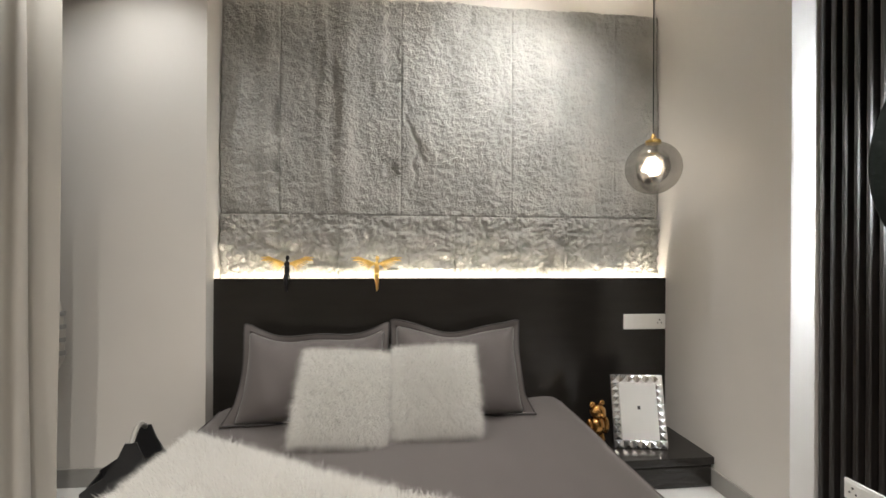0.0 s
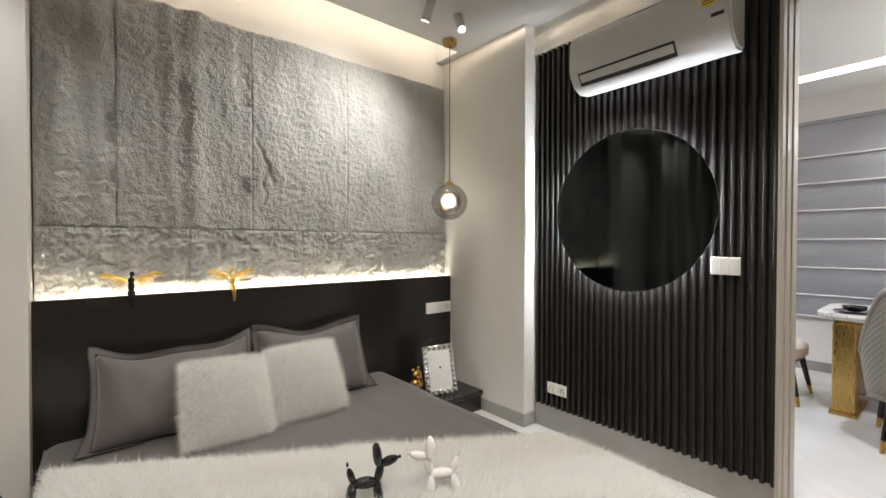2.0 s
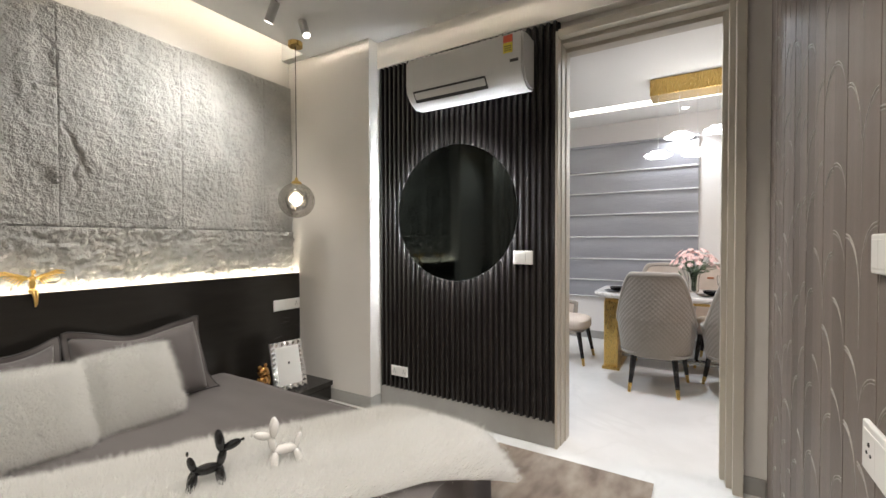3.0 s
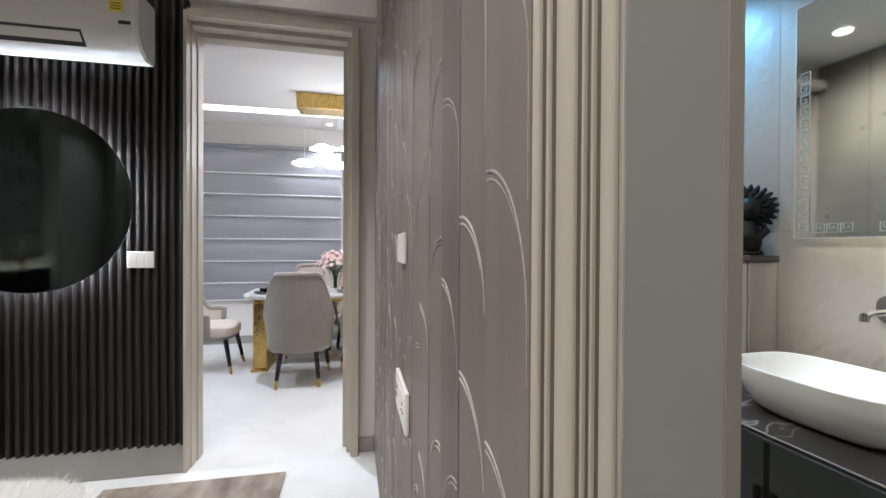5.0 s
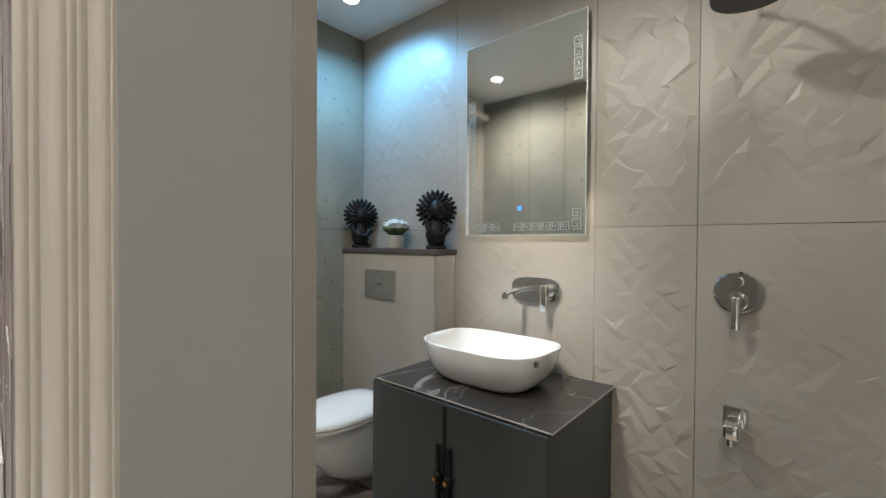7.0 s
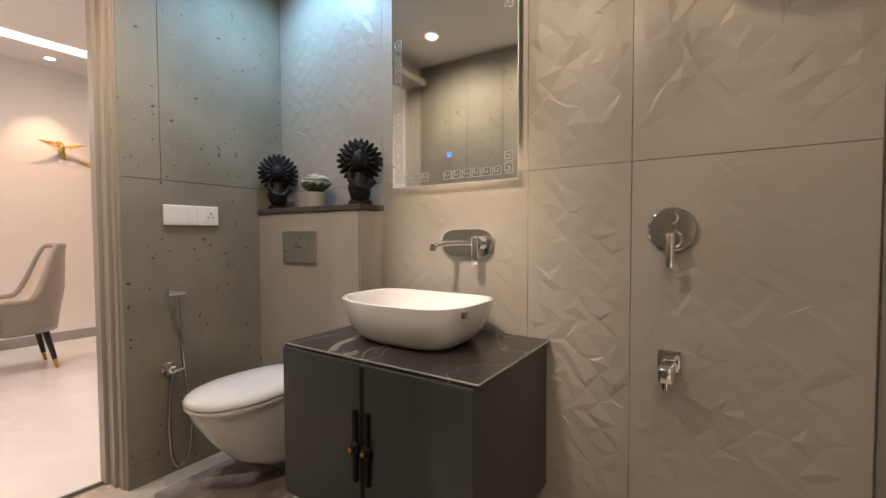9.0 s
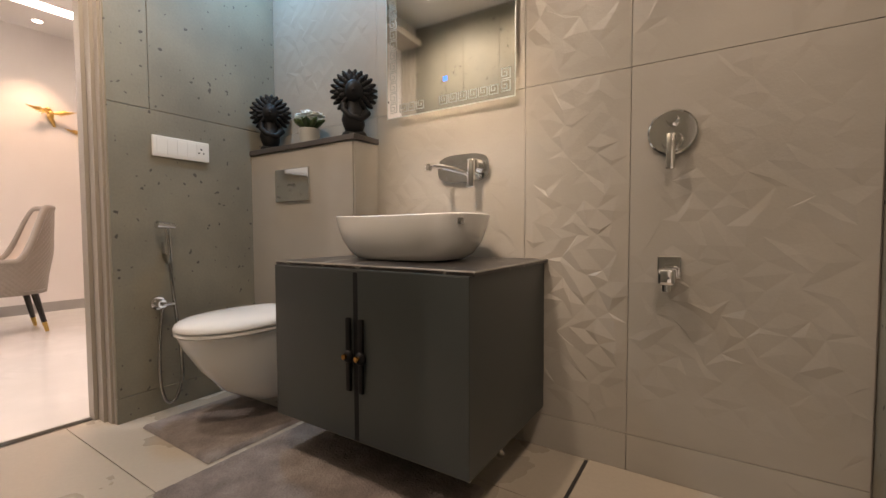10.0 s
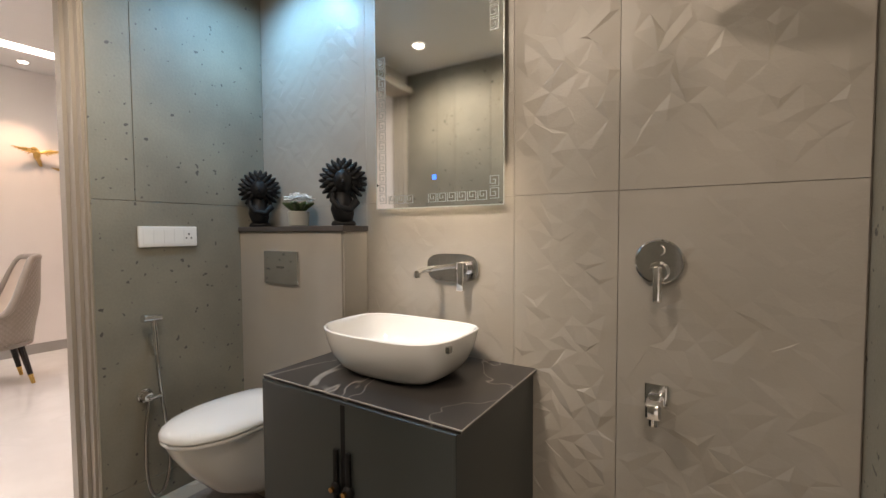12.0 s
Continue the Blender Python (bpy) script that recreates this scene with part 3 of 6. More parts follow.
def rock(x, z, rough):
    """Depth of split stone at a place of the wall."""
    p = Vector((x, 0.0, z))
    h = 0.030 * noise.fractal(Vector((x * 2.4, 0, z * 1.3)), 1.0, 2.1, 3) + 0.009 * noise.noise(Vector((x * 8, 2, z * 4.5))) + 0.005 * abs(noise.noise(Vector((x * 15, 4, z * 11)))) + 0.009 * noise.fractal(p * 30, 0.6, 2.0, 3)
    # a long upright swell with a steep flank
    for cx, wd, am in ((0.0, 0.065, 0.062), (-0.47, 0.04, 0.032), (-0.13, 0.035, 0.026)):
        d = (x - cx - 0.05 * noise.noise(Vector((cx * 9, 0, z * 1.6)))) / wd
        h += am * math.exp(-d * d) * (0.7 + 0.5 * noise.noise(Vector((cx, 3.1, z * 2.2))))
    # shell-shaped chips beside the joints
    for cx, wd, am in ((0.285, 0.045, 0.080), (-0.43, 0.03, 0.045), (1.0, 0.04, 0.035)):
        lim = math.exp(-((x - cx) / wd) ** 4)
        n = noise.cell(Vector((cx * 7, 1.5, (z + 0.06 * (x - cx)) * 8.5)))
        f = (z * 8.5) % 1.0
        h -= am * lim * max(0.0, n) * (1 - f)
    if rough:
        r = noise.noise(Vector((x * 8, 1.7, z * 9)))
        h += 0.040 * abs(r) + 0.032 * abs(noise.noise(Vector((x * 21, 5, z * 24)))) + 0.011 * noise.noise(Vector((x * 50, 2, z * 50)))
    # the branching crack
    t = 2.16 - z
    if 0.0 < t < 0.36:
        path = 0.36 + 0.42 * t + 0.03 * noise.noise(Vector((t * 14, 9, 0)))
        h -= (0.010 + 0.020 * math.sin(t / 0.36 * math.pi) ** 2) * math.exp(-((x - path) / 0.012) ** 2)
    if 1.70 < z < 1.96:
        h -= 0.022 * math.exp(-((x - 0.425 - 0.012 * math.sin(z * 40)) / 0.010) ** 2)
    return h * min(1.0, max(0.15, (z - 1.10) / 0.10))


def stone_panel(name, x0, x1, z0, z1, rough, parent, proud):
    step = 0.008
    nu, nv = max(2, int((x1 - x0) / step)), max(2, int((z1 - z0) / step))

    def f(u, v):
        x, z = x0 + (x1 - x0) * u, z0 + (z1 - z0) * v
        edge = min(u * (x1 - x0), (1 - u) * (x1 - x0), v * (z1 - z0), (1 - v) * (z1 - z0))
        fall = 0.007 * math.exp(-(edge / 0.004) ** 2)
        return (x, STONE_Y - proud - rock(x, z, rough) + fall, z)
    bm = sheet(bmesh.new(), f, nu, nv)
    return part(name, bm, STONE, parent, smooth=60)


stone_wall = tagged(new("wall_stone_cladding"), "grey split-stone slabs on the wall behind the bed", "stone wall", kind="structure")
part("backing", boxed(NICHE_L + 0.002, NICHE_R - 0.002, 2.846, 2.868, 1.0, 2.88), STONE, stone_wall)
cuts = (NICHE_L + 0.006, -0.397, 0.339, 1.055, 1.756, NICHE_R - 0.004)
for i, (a, b) in enumerate(zip(cuts, cuts[1:])):
    stone_panel("stone_slab", a + 0.0012, b - 0.0012, 1.516, 2.878, False, stone_wall, 0.004 * (i % 2) - (0.008 if i == 4 else 0))
cuts = (NICHE_L + 0.006, -0.041, 0.683, 1.401, NICHE_R - 0.004)
for i, (a, b) in enumerate(zip(cuts, cuts[1:])):
    stone_panel("stone_slab", a + 0.0012, b - 0.0012, 1.10, 1.513, True, stone_wall, 0.003 * ((i + 1) % 2))

# headboard with the hidden light on its back edge
head = thing("headboard", (0.66, HEAD_Y, 0), "black glossy panelled headboard with a hidden light strip along its top", "headboard")
x0, x1 = NICHE_L - 0.66 + 0.002, NICHE_R - 0.66 - 0.002
part("panel", boxed(x0, x1, 0, 0.018, 0.0, 1.127, bevel=0.002), BLACK_WOOD, head)
part("light_strip", boxed(x0 + 0.01, x1 - 0.01, 0.020, 0.030, 1.086, 1.093), LED_HEAD, head, "warm white light strip")


def socket_plate(name, at, w, h, face, label, modules):
    """A wall plate with rocker switches and a socket; face: the way it looks (-x, -y, +y)."""
    turn = {"-y": 0, "-x": -90, "+y": 180}[face]
    ob = thing(name, at, label, "switch plate", "wall plates", turn)
    part("cover", boxed(-w / 2, w / 2, -0.012, 0.0, -h / 2, h / 2, bevel=0.004), PLASTIC, ob)
    m = w * 0.86 / len(modules)
    for i, kind in enumerate(modules):
        cx = -w * 0.43 + m * (i + 0.5)
        if kind == "s":
            bm = boxed(cx - m * 0.495, cx + m * 0.495, -0.0135, -0.011, -h * 0.36, h * 0.36, bevel=0.0007)
            part("rocker", bm, PLASTIC, ob)
        else:
            part("socket", boxed(cx - m * 0.495, cx + m * 0.495, -0.0135, -0.011, -h * 0.36, h * 0.36, bevel=0.0007), PLASTIC, ob)
            bm = bmesh.new()
            for px, pz, r in ((0, 0.012, 0.005), (-0.012, -0.008, 0.004), (0.012, -0.008, 0.004)):
                rod(bm, (cx + px, -0.0152, pz), (cx + px, -0.012, pz), r, seg=10)
            part("pin_hole", bm, DARK_PLASTIC, ob)
    return ob


socket_plate("socket_plate", (1.915, HEAD_Y, 0.844), 0.285, 0.098, "-y", "long white switch and socket plate on the black headboard", "ssssk")
socket_plate("switch_plate", (2.184, 0.553, 1.305), 0.145, 0.098, "-x", "white switch plate on the charcoal slats", "sss")
socket_plate("socket_plate", (2.184, 1.642, 0.329), 0.170, 0.085, "-x", "white socket plate low on the charcoal slats", "ksk")
socket_plate("switch_plate", (0.56, PANEL_Y + 0.003, 1.39), 0.135, 0.085, "+y", "white switch plate on the taupe wallpaper", "sss")
socket_plate("socket_plate", (0.545, PANEL_Y + 0.003, 0.965), 0.24, 0.11, "+y", "white socket plate on the taupe wallpaper", "ksk")

# bed
BED_L, BED_R, BED_F, BED_Z = -0.70, 1.35, 0.46, 0.375
bed = thing("bed", (0.325, 1.55, 0), "low king-size bed with a mauve-grey cotton bedspread", "bed")


def bed_sheet(u, v):
    # across: side hem, top, side hem; along: head to foot, with the cover falling over the foot
    w, l = BED_R - BED_L, 2.735 - BED_F
    s = (u - 0.5) * (w + 0.62)
    t = v * (l + 0.30)
    x = max(-w / 2, min(w / 2, s))
    over = abs(s) - w / 2
    z = BED_Z
    y = 2.735 - min(t, l)
    if over > 0:
        z -= over
        x += math.copysign(0.03 * math.sin(over * 5) + 0.012 * math.sin(y * 21) * over / 0.3, s)
    far = t - l
    if far > 0:
        z -= far
        y -= 0.02 + 0.012 * math.sin(x * 19)
    round_ = min(w / 2 - abs(x), max(l - t, 0.0))
    if over <= 0 and far <= 0 and round_ < 0.07:
        z -= 0.028 * (1 - round_ / 0.07) ** 2
    z += 0.008 * noise.noise(Vector((s * 2.5, t * 2.5, 0.3))) + 0.006 * noise.noise(Vector((s * 7, t * 2.2, 4)))
    return (x, y - 1.55, max(0.035, z))


bm = sheet(bmesh.new(), bed_sheet, 120, 110)
part("bedspread", bm, LINEN, bed, "mauve-grey cotton bedspread hanging over the sides", smooth=70)
part("mattress", boxed(-0.99, 0.99, -1.05, 1.17, 0.12, 0.352, bevel=0.04, seg=3), LINEN, bed)
part("base", boxed(-0.97, 0.97, -1.02, 1.18, 0.0, 0.12, bevel=0.01), BLACK_WOOD, bed)


def pillow(at, w, h, thick, lean, turn, flange, label, seed):
    """A soft case with a flat flange all round: the top corners stand up as ears, the lower ones flop out on to the bed."""
    ob = thing("pillow", at, label, "pillow", "pillows on the bed")
    ob.matrix_basis = pose(*at, 0, 0, turn) @ pose(0, 0, 0, lean, 0, 0)
    fa, fb = 2 * flange / w, 2 * flange / h

    def place(a, b, sgn):
        """a, b reach 1 at the seam and 1 + the flange's share at the hem."""
        ca, cb = min(1.0, abs(a)), min(1.0, abs(b))
        swell = ((1 - ca ** 4.5) * (1 - cb ** 4.5)) ** 0.55
        narrow = 1 - 0.05 * (1 - cb ** 2) * ca ** 3 - 0.035 * (b + 1)
        x = a * w / 2 * narrow
        z = b * h / 2 + h / 2
        up = max(0.0, (b + 0.2) / 1.2)
        z += up * (0.060 * ca ** 2.2 - 0.030 + 0.010 * math.sin(a * 5 + seed))
        y = sgn * (thick / 2 * swell + 0.002)
        y += swell * (0.024 * noise.noise(Vector((x * 4 + seed, z * 4, seed))) + 0.010 * noise.noise(Vector((x * 12 + seed, z * 7, seed))))
        y += (1 - swell) * 0.010 * math.sin(a * 6 + b * 4 + seed)
        # the hem: folds forward at the top, lies down at the foot
        oa, ob_ = max(0.0, abs(a) - 1) / fa, max(0.0, abs(b) - 1) / fb
        if b > 1:
            y -= ob_ * flange * (0.30 + 0.25 * math.sin(a * 4 + seed))
        low = max(0.0, -b - 0.55) / 0.45
        if low > 0 and oa > 0:
            y -= oa * flange * 0.8 * min(1, low)
            x += math.copysign(oa * flange * 0.9 * min(1, low), a)
        if b < -1:
            y -= ob_ * flange * 0.7
            z += ob_ * flange * 0.92
        return Vector((x, y, z))

    def side(sgn, lim_a, lim_b):
        return lambda u, v: place((u * 2 - 1) * lim_a, (v * 2 - 1) * lim_b, sgn)
    bm = sheet(bmesh.new(), side(-1, 1, 1), 44, 32)
    sheet(bm, side(1, 1, 1), 44, 32)
    bmesh.ops.remove_doubles(bm, verts=bm.verts, dist=0.0045)
    part("case", bm, LINEN, ob, smooth=80)
    bm, hem = bmesh.new(), []
    n = 48
    loop = [(-1 + 2 * k / n, 1) for k in range(n)] + [(1, 1 - 2 * k / n) for k in range(n)] + [(1 - 2 * k / n, -1) for k in range(n)] + [(-1, -1 + 2 * k / n) for k in range(n)]
    rows = []
    for k in range(5):
        f = k / 4
        rows.append([bm.verts.new(place(a * (1 + fa * f), b * (1 + fb * f), 0.0)) for a, b in loop])
    for p, q in zip(rows, rows[1:]):
        for k in range(len(loop)):
            m = (k + 1) % len(loop)
            bm.faces.new((p[k], p[m], q[m], q[k]))
    hem = [v.co.copy() for v in rows[-1]]
    fl = part("flange", bm, LINEN, ob, smooth=80)
    mod = fl.modifiers.new("thickness", "SOLIDIFY")
    mod.thickness, mod.offset = 0.004, 0
    part("piping", tube(bmesh.new(), hem + hem[:1], 0.0045, 6), PIPING, ob, "thin charcoal piping", smooth=60)
    return ob


pillow((-0.12, 2.47, 0.382), 0.80, 0.45, 0.25, -19, 2, 0.030, "mauve-grey bed pillow with a piped flange against the headboard", 1.3)
pillow((0.66, 2.49, 0.382), 0.76, 0.465, 0.25, -17, -2, 0.030, "mauve-grey bed pillow with a piped flange against the headboard", 5.1)


def fur_cushion(at, w, h, lean, turn, roll, seed):
    ob = thing("fur_cushion", at, "square white long-haired fur cushion leaning on the grey pillows", "cushion", "white fur cushions")
    ob.matrix_basis = pose(*at, 0, 0, turn) @ pose(0, 0, 0, lean, 0, 0) @ pose(0, 0, 0, 0, roll, 0)
    roots, normals = [], []
    bm = bmesh.new()

    def place(a, b, sgn):
        swell = (max(0.0, 1 - abs(a) ** 3) * max(0.0, 1 - abs(b) ** 3)) ** 0.6
        return np.array((a * w / 2, sgn * 0.088 * swell, b * h / 2 + h / 2))
    for sgn in (-1, 1):
        sheet(bm, lambda u, v: tuple(place(u * 2 - 1, v * 2 - 1, sgn)), 20, 20)
    bmesh.ops.remove_doubles(bm, verts=bm.verts, dist=0.0005)
    part("cushion_body", bm, FUR, ob, smooth=80)
    g = np.random.default_rng(seed)
    for sgn, count in ((-1, 34000), (1, 4000)):
        for a, b in g.uniform(-1, 1, (count, 2)):
            p = place(a, b, sgn)
            nrm = np.array((a ** 5 * 0.9, sgn * 0.8, b ** 5 * 0.9 - 0.25))
            roots.append(p)
            normals.append(nrm / np.linalg.norm(nrm))
    fur_strands("fur", np.array(roots), np.array(normals), 0.050, 0.0007, 0.45, ob, seed)
    return ob


fur_cushion((0.05, 2.175, 0.388), 0.43, 0.44, -34, 3, 4.0, 11)
fur_cushion((0.52, 2.225, 0.388), 0.43, 0.44, -32, -2, -1.5, 12)

# fur throw laid across the bed
throw = thing("fur_throw", (0.4, 1.3, BED_Z), "long white shaggy fur throw laid diagonally across the bed", "throw")
TA, TB, TC, TD = np.array((-0.66, 2.33)), np.array((1.62, 0.93)), np.array((1.26, 0.24)), np.array((-0.72, 1.45))


def throw_at(u, v):
    p = (TA * (1 - u) + TB * u) * (1 - v) + (TD * (1 - u) + TC * u) * v
    p = p + np.array((-0.2, -0.3)) * 0.10 * math.sin(u * 7) * (1 - v) * 0.5
    edge = min(u, 1 - u) * 2.4
    edge = min(edge, min(v, 1 - v) * 0.8)
    z = BED_Z + 0.012 + 0.045 * (1 - math.exp(-edge / 0.05)) + 0.010 * noise.noise(Vector((p[0] * 3, p[1] * 3, 1)))
    over = max(p[0] - (BED_R - 0.04), BED_L + 0.02 - p[0], BED_F + 0.03 - p[1], 0)
    z -= 0.75 * over ** 1.25
    return np.array((p[0] - 0.4, p[1] - 1.3, z - BED_Z))


bm = sheet(bmesh.new(), lambda u, v: tuple(throw_at(u, v)), 90, 34)
part("hide", bm, FUR, throw, smooth=80)
g = np.random.default_rng(5)
uv = g.uniform(0, 1, (80000, 2))
roots = np.array([throw_at(u, v) for u, v in uv])
lean = np.stack([(uv[:, 0] - 0.5) ** 3 * 5, -(uv[:, 1] - 0.5) ** 3 * 6, np.full(len(uv), 0.75)], 1) + np.array((0.1, -0.25, 0))
fur_strands("fur", roots, lean / np.linalg.norm(lean, axis=1)[:, None], 0.056, 0.0010, 0.4, throw, 6)


def balloon_dog(at, turn, mat, label):
    """A sitting-room balloon dog of sausage-shaped pieces; one plain mesh."""
    bm = bmesh.new()
    for (a, b, r) in (((-0.05, 0, 0.085), (0.045, 0, 0.085), 0.026), ((-0.055, 0.022, 0.075), (-0.075, 0.026, 0.0), 0.022),
                      ((-0.055, -0.022, 0.075), (-0.078, -0.026, 0.0), 0.022), ((0.05, 0.022, 0.075), (0.055, 0.026, 0.0), 0.022),
                      ((0.05, -0.022, 0.075), (0.06, -0.026, 0.0), 0.022), ((0.05, 0, 0.09), (0.068, 0, 0.16), 0.02),
                      ((0.07, 0, 0.165), (0.135, 0, 0.185), 0.021), ((0.055, 0.014, 0.17), (0.045, 0.016, 0.245), 0.021),
                      ((0.055, -0.014, 0.17), (0.048, -0.018, 0.245), 0.021), ((-0.055, 0, 0.09), (-0.075, 0, 0.15), 0.017)):
        a, b = Vector(a), Vector(b)
        d = b - a
        q = d.to_track_quat("Z", "Y").to_matrix()
        ball(bm, (a + b) / 2, r, r, d.length / 2 + r * 0.55, q, 16)
    ball(bm, (0.152, 0, 0.19), 0.008)
    ball(bm, (-0.082, 0, 0.175), 0.006, 0.006, 0.012)
    ob = link("balloon_dog_figure", bm, mat, 80)
    for v in ob.data.vertices:
        v.co *= 0.86
    ob.matrix_basis = pose(*at, 0, 0, turn)
    return tagged(ob, label, "figurine", "balloon dog figures")


balloon_dog((0.315, 1.20, 0.424), -28, BLACK_GLOSS, "glossy black balloon dog figure standing on the fur throw")
balloon_dog((0.585, 1.07, 0.424), 150, WHITE_GLOSS, "glossy white balloon dog figure standing on the fur throw")


def winged_figure(at, body_mat, label):
    """A small seated figure with two spread feathered wings; one plain mesh."""
    bm = bmesh.new()
    body = [((0, 0, 0.012), 0.02, 0.016, 0.018), ((0, 0.002, 0.05), 0.016, 0.012, 0.035), ((0, 0, 0.085), 0.017, 0.012, 0.018), ((0.004, -0.003, 0.122), 0.012, 0.013, 0.015)]
    for c, rx, ry, rz in body:
        ball(bm, c, rx, ry, rz, seg=12)
    tube(bm, [(-0.008, -0.005, 0.01), (-0.006, -0.03, 0.008), (0.0, -0.034, -0.03), (0.004, -0.03, -0.075)], 0.009, 8, lambda t: 1 - 0.45 * t)
    tube(bm, [(0.008, -0.005, 0.01), (0.01, -0.03, 0.012), (0.01, -0.036, -0.02), (0.008, -0.034, -0.065)], 0.009, 8, lambda t: 1 - 0.45 * t)
    rod(bm, (0, 0, 0.1), (0.003, -0.002, 0.115), 0.006)
    count = len(bm.faces)
    for s in (-1, 1):
        for k in range(9):
            t = k / 8
            a = Vector((s * (0.014 + 0.05 * t), 0.01, 0.088 + 0.018 * t))
            b = a + Vector((s * (0.045 + 0.045 * t), 0.008, -0.045 + 0.062 * t))
            mid = (a + b) / 2 + Vector((0, 0, 0.012))
            tube(bm, [a, mid, b], 0.0075, 6, lambda q: 1.0 - 0.75 * q * q)
        tube(bm, [(s * 0.01, 0.008, 0.085), (s * 0.06, 0.01, 0.108), (s * 0.12, 0.014, 0.112), (s * 0.148, 0.016, 0.106)], 0.008, 8, lambda q: 1 - 0.6 * q)
    ob = link("winged_figurine", bm, body_mat, 80)
    ob.data.materials.append(GOLD)
    for p in ob.data.polygons:
        p.material_index = int(p.index >= count)
    ob.matrix_basis = pose(*at)
    return tagged(ob, label, "figurine", "winged figurines")


winged_figure((-0.335, 2.752, 1.127), BLACK_RESIN, "black seated winged figurine with gold wings on the headboard")
winged_figure((0.195, 2.752, 1.127), GOLD, "gold seated winged figurine with gold wings on the headboard")

# nightstand and what stands on it
ns = thing("nightstand", (1.75, 2.52, 0), "low glossy black bedside cabinet beside the bed", "nightstand")
part("body", boxed(-0.33, 0.305, -0.20, 0.215, 0.0, 0.128, bevel=0.004), BLACK_WOOD, ns)
part("top", boxed(-0.345, 0.312, -0.215, 0.218, 0.130, 0.171, bevel=0.004), BLACK_WOOD, ns)
part("drawer_front", boxed(-0.315, 0.295, -0.208, -0.2, 0.012, 0.118, bevel=0.003), BLACK_WOOD, ns)

pf = thing("photo_frame", (1.71, 2.44, 0.172), "silver cut-glass photo frame holding a white card", "photo frame")
pf.matrix_basis = pose(1.715, 2.435, 0.172, 0, 0, -8) @ pose(0, 0, 0, -12, 0, 0)
FW, FH = 0.30, 0.405
for i, (a, b, horiz) in enumerate((((-FW / 2, 0.0), (FW / 2, 0.045), True), ((-FW / 2, FH - 0.045), (FW / 2, FH), True),
                                   ((-FW / 2, 0.045), (-FW / 2 + 0.045, FH - 0.045), False), ((FW / 2 - 0.045, 0.045), (FW / 2, FH - 0.045), False))):
    bm = bmesh.new()
    n = 6 if horiz else 8
    for k in range(n):
        u0, u1 = k / n, (k + 1) / n
        if horiz:
            xs, zs = (a[0] + (b[0] - a[0]) * u0, a[0] + (b[0] - a[0]) * u1), (a[1], b[1])
        else:
            xs, zs = (a[0], b[0]), (a[1] + (b[1] - a[1]) * u0, a[1] + (b[1] - a[1]) * u1)
        c = ((xs[0] + xs[1]) / 2, -0.014, (zs[0] + zs[1]) / 2)
        base = [(xs[0], -0.006, zs[0]), (xs[1], -0.006, zs[0]), (xs[1], -0.006, zs[1]), (xs[0], -0.006, zs[1])]
        vs = [bm.verts.new(p) for p in base]
        top = bm.verts.new(c)
        for j in range(4):
            bm.faces.new((vs[j], vs[(j + 1) % 4], top))
        bm.faces.new(vs[::-1])
    part("frame_bar", bm, SILVER, pf)
part("back_board", boxed(-FW / 2, FW / 2, -0.005, 0.006, 0, FH), DARK_PLASTIC, pf)
part("card", boxed(-FW / 2 + 0.045, FW / 2 - 0.045, -0.010, -0.007, 0.045, FH - 0.045), PHOTO_CARD, pf, "blank white card with a small dark mark")
part("card_mark", boxed(-0.008, 0.008, -0.0115, -0.0103, FH / 2 + 0.01, FH / 2 + 0.03), DARK_PLASTIC, pf)
part("prop", boxed(-0.03, 0.03, 0.006, 0.012, 0.0, 0.28), DARK_PLASTIC, pf)

bm = bmesh.new()
for c, r in (((0, 0, 0.13), (0.048, 0.042, 0.06)), ((0, -0.005, 0.215), (0.048, 0.044, 0.043)), ((-0.036, 0, 0.256), (0.018, 0.012, 0.018)),
             ((0.036, 0, 0.256), (0.018, 0.012, 0.018)), ((0, -0.045, 0.205), (0.018, 0.014, 0.014)), ((-0.026, 0, 0.045), (0.026, 0.03, 0.05)),
             ((0.026, 0, 0.045), (0.026, 0.03, 0.05)), ((-0.055, 0, 0.13), (0.018, 0.02, 0.05)), ((0.062, -0.005, 0.125), (0.018, 0.02, 0.05))):
    ball(bm, c, *r, seg=18)
bear = link("bear_figurine", bm, BRONZE, 80)
bear.matrix_basis = pose(1.46, 2.46, 0.171, 0, 0, 18)
tagged(bear, "copper-gold standing bear figurine on the black nightstand", "figurine")

# pendant lamp
PX, PY = 1.745, 2.385
lamp = thing("pendant_lamp", (PX, PY, 3.083), "smoked glass globe pendant lamp with a brass ceiling rose", "pendant lamp")
part("ceiling_rose", lathe(bmesh.new(), ((0.056, -0.04), (0.058, -0.036), (0.058, -0.002), (0.056, 0.0)), seg=36), BRASS, lamp, smooth=40)
part("cord", tube(bmesh.new(), [(0, 0, -0.04), (0, 0, -0.6), (0, 0, -1.14)], 0.0035, 8), DARK_PLASTIC, lamp)
part("cap", lathe(bmesh.new(), ((0.042, -1.180), (0.040, -1.162), (0.016, -1.148), (0.008, -1.125)), seg=24), BRASS, lamp, smooth=40)
part("globe", ball(bmesh.new(), (0, 0, -1.316), 0.147, seg=40), SMOKE, lamp, "smoked mirrored glass globe", 80)
bm = ball(bmesh.new(), (0, 0, -1.314), 0.090, seg=32)
for v in bm.verts:
    d = v.co - Vector((0, 0, -1.314))
    v.co = Vector((0, 0, -1.314)) + d * (1 + 0.22 * noise.noise(d * 14 + Vector((2, 1, 0))))
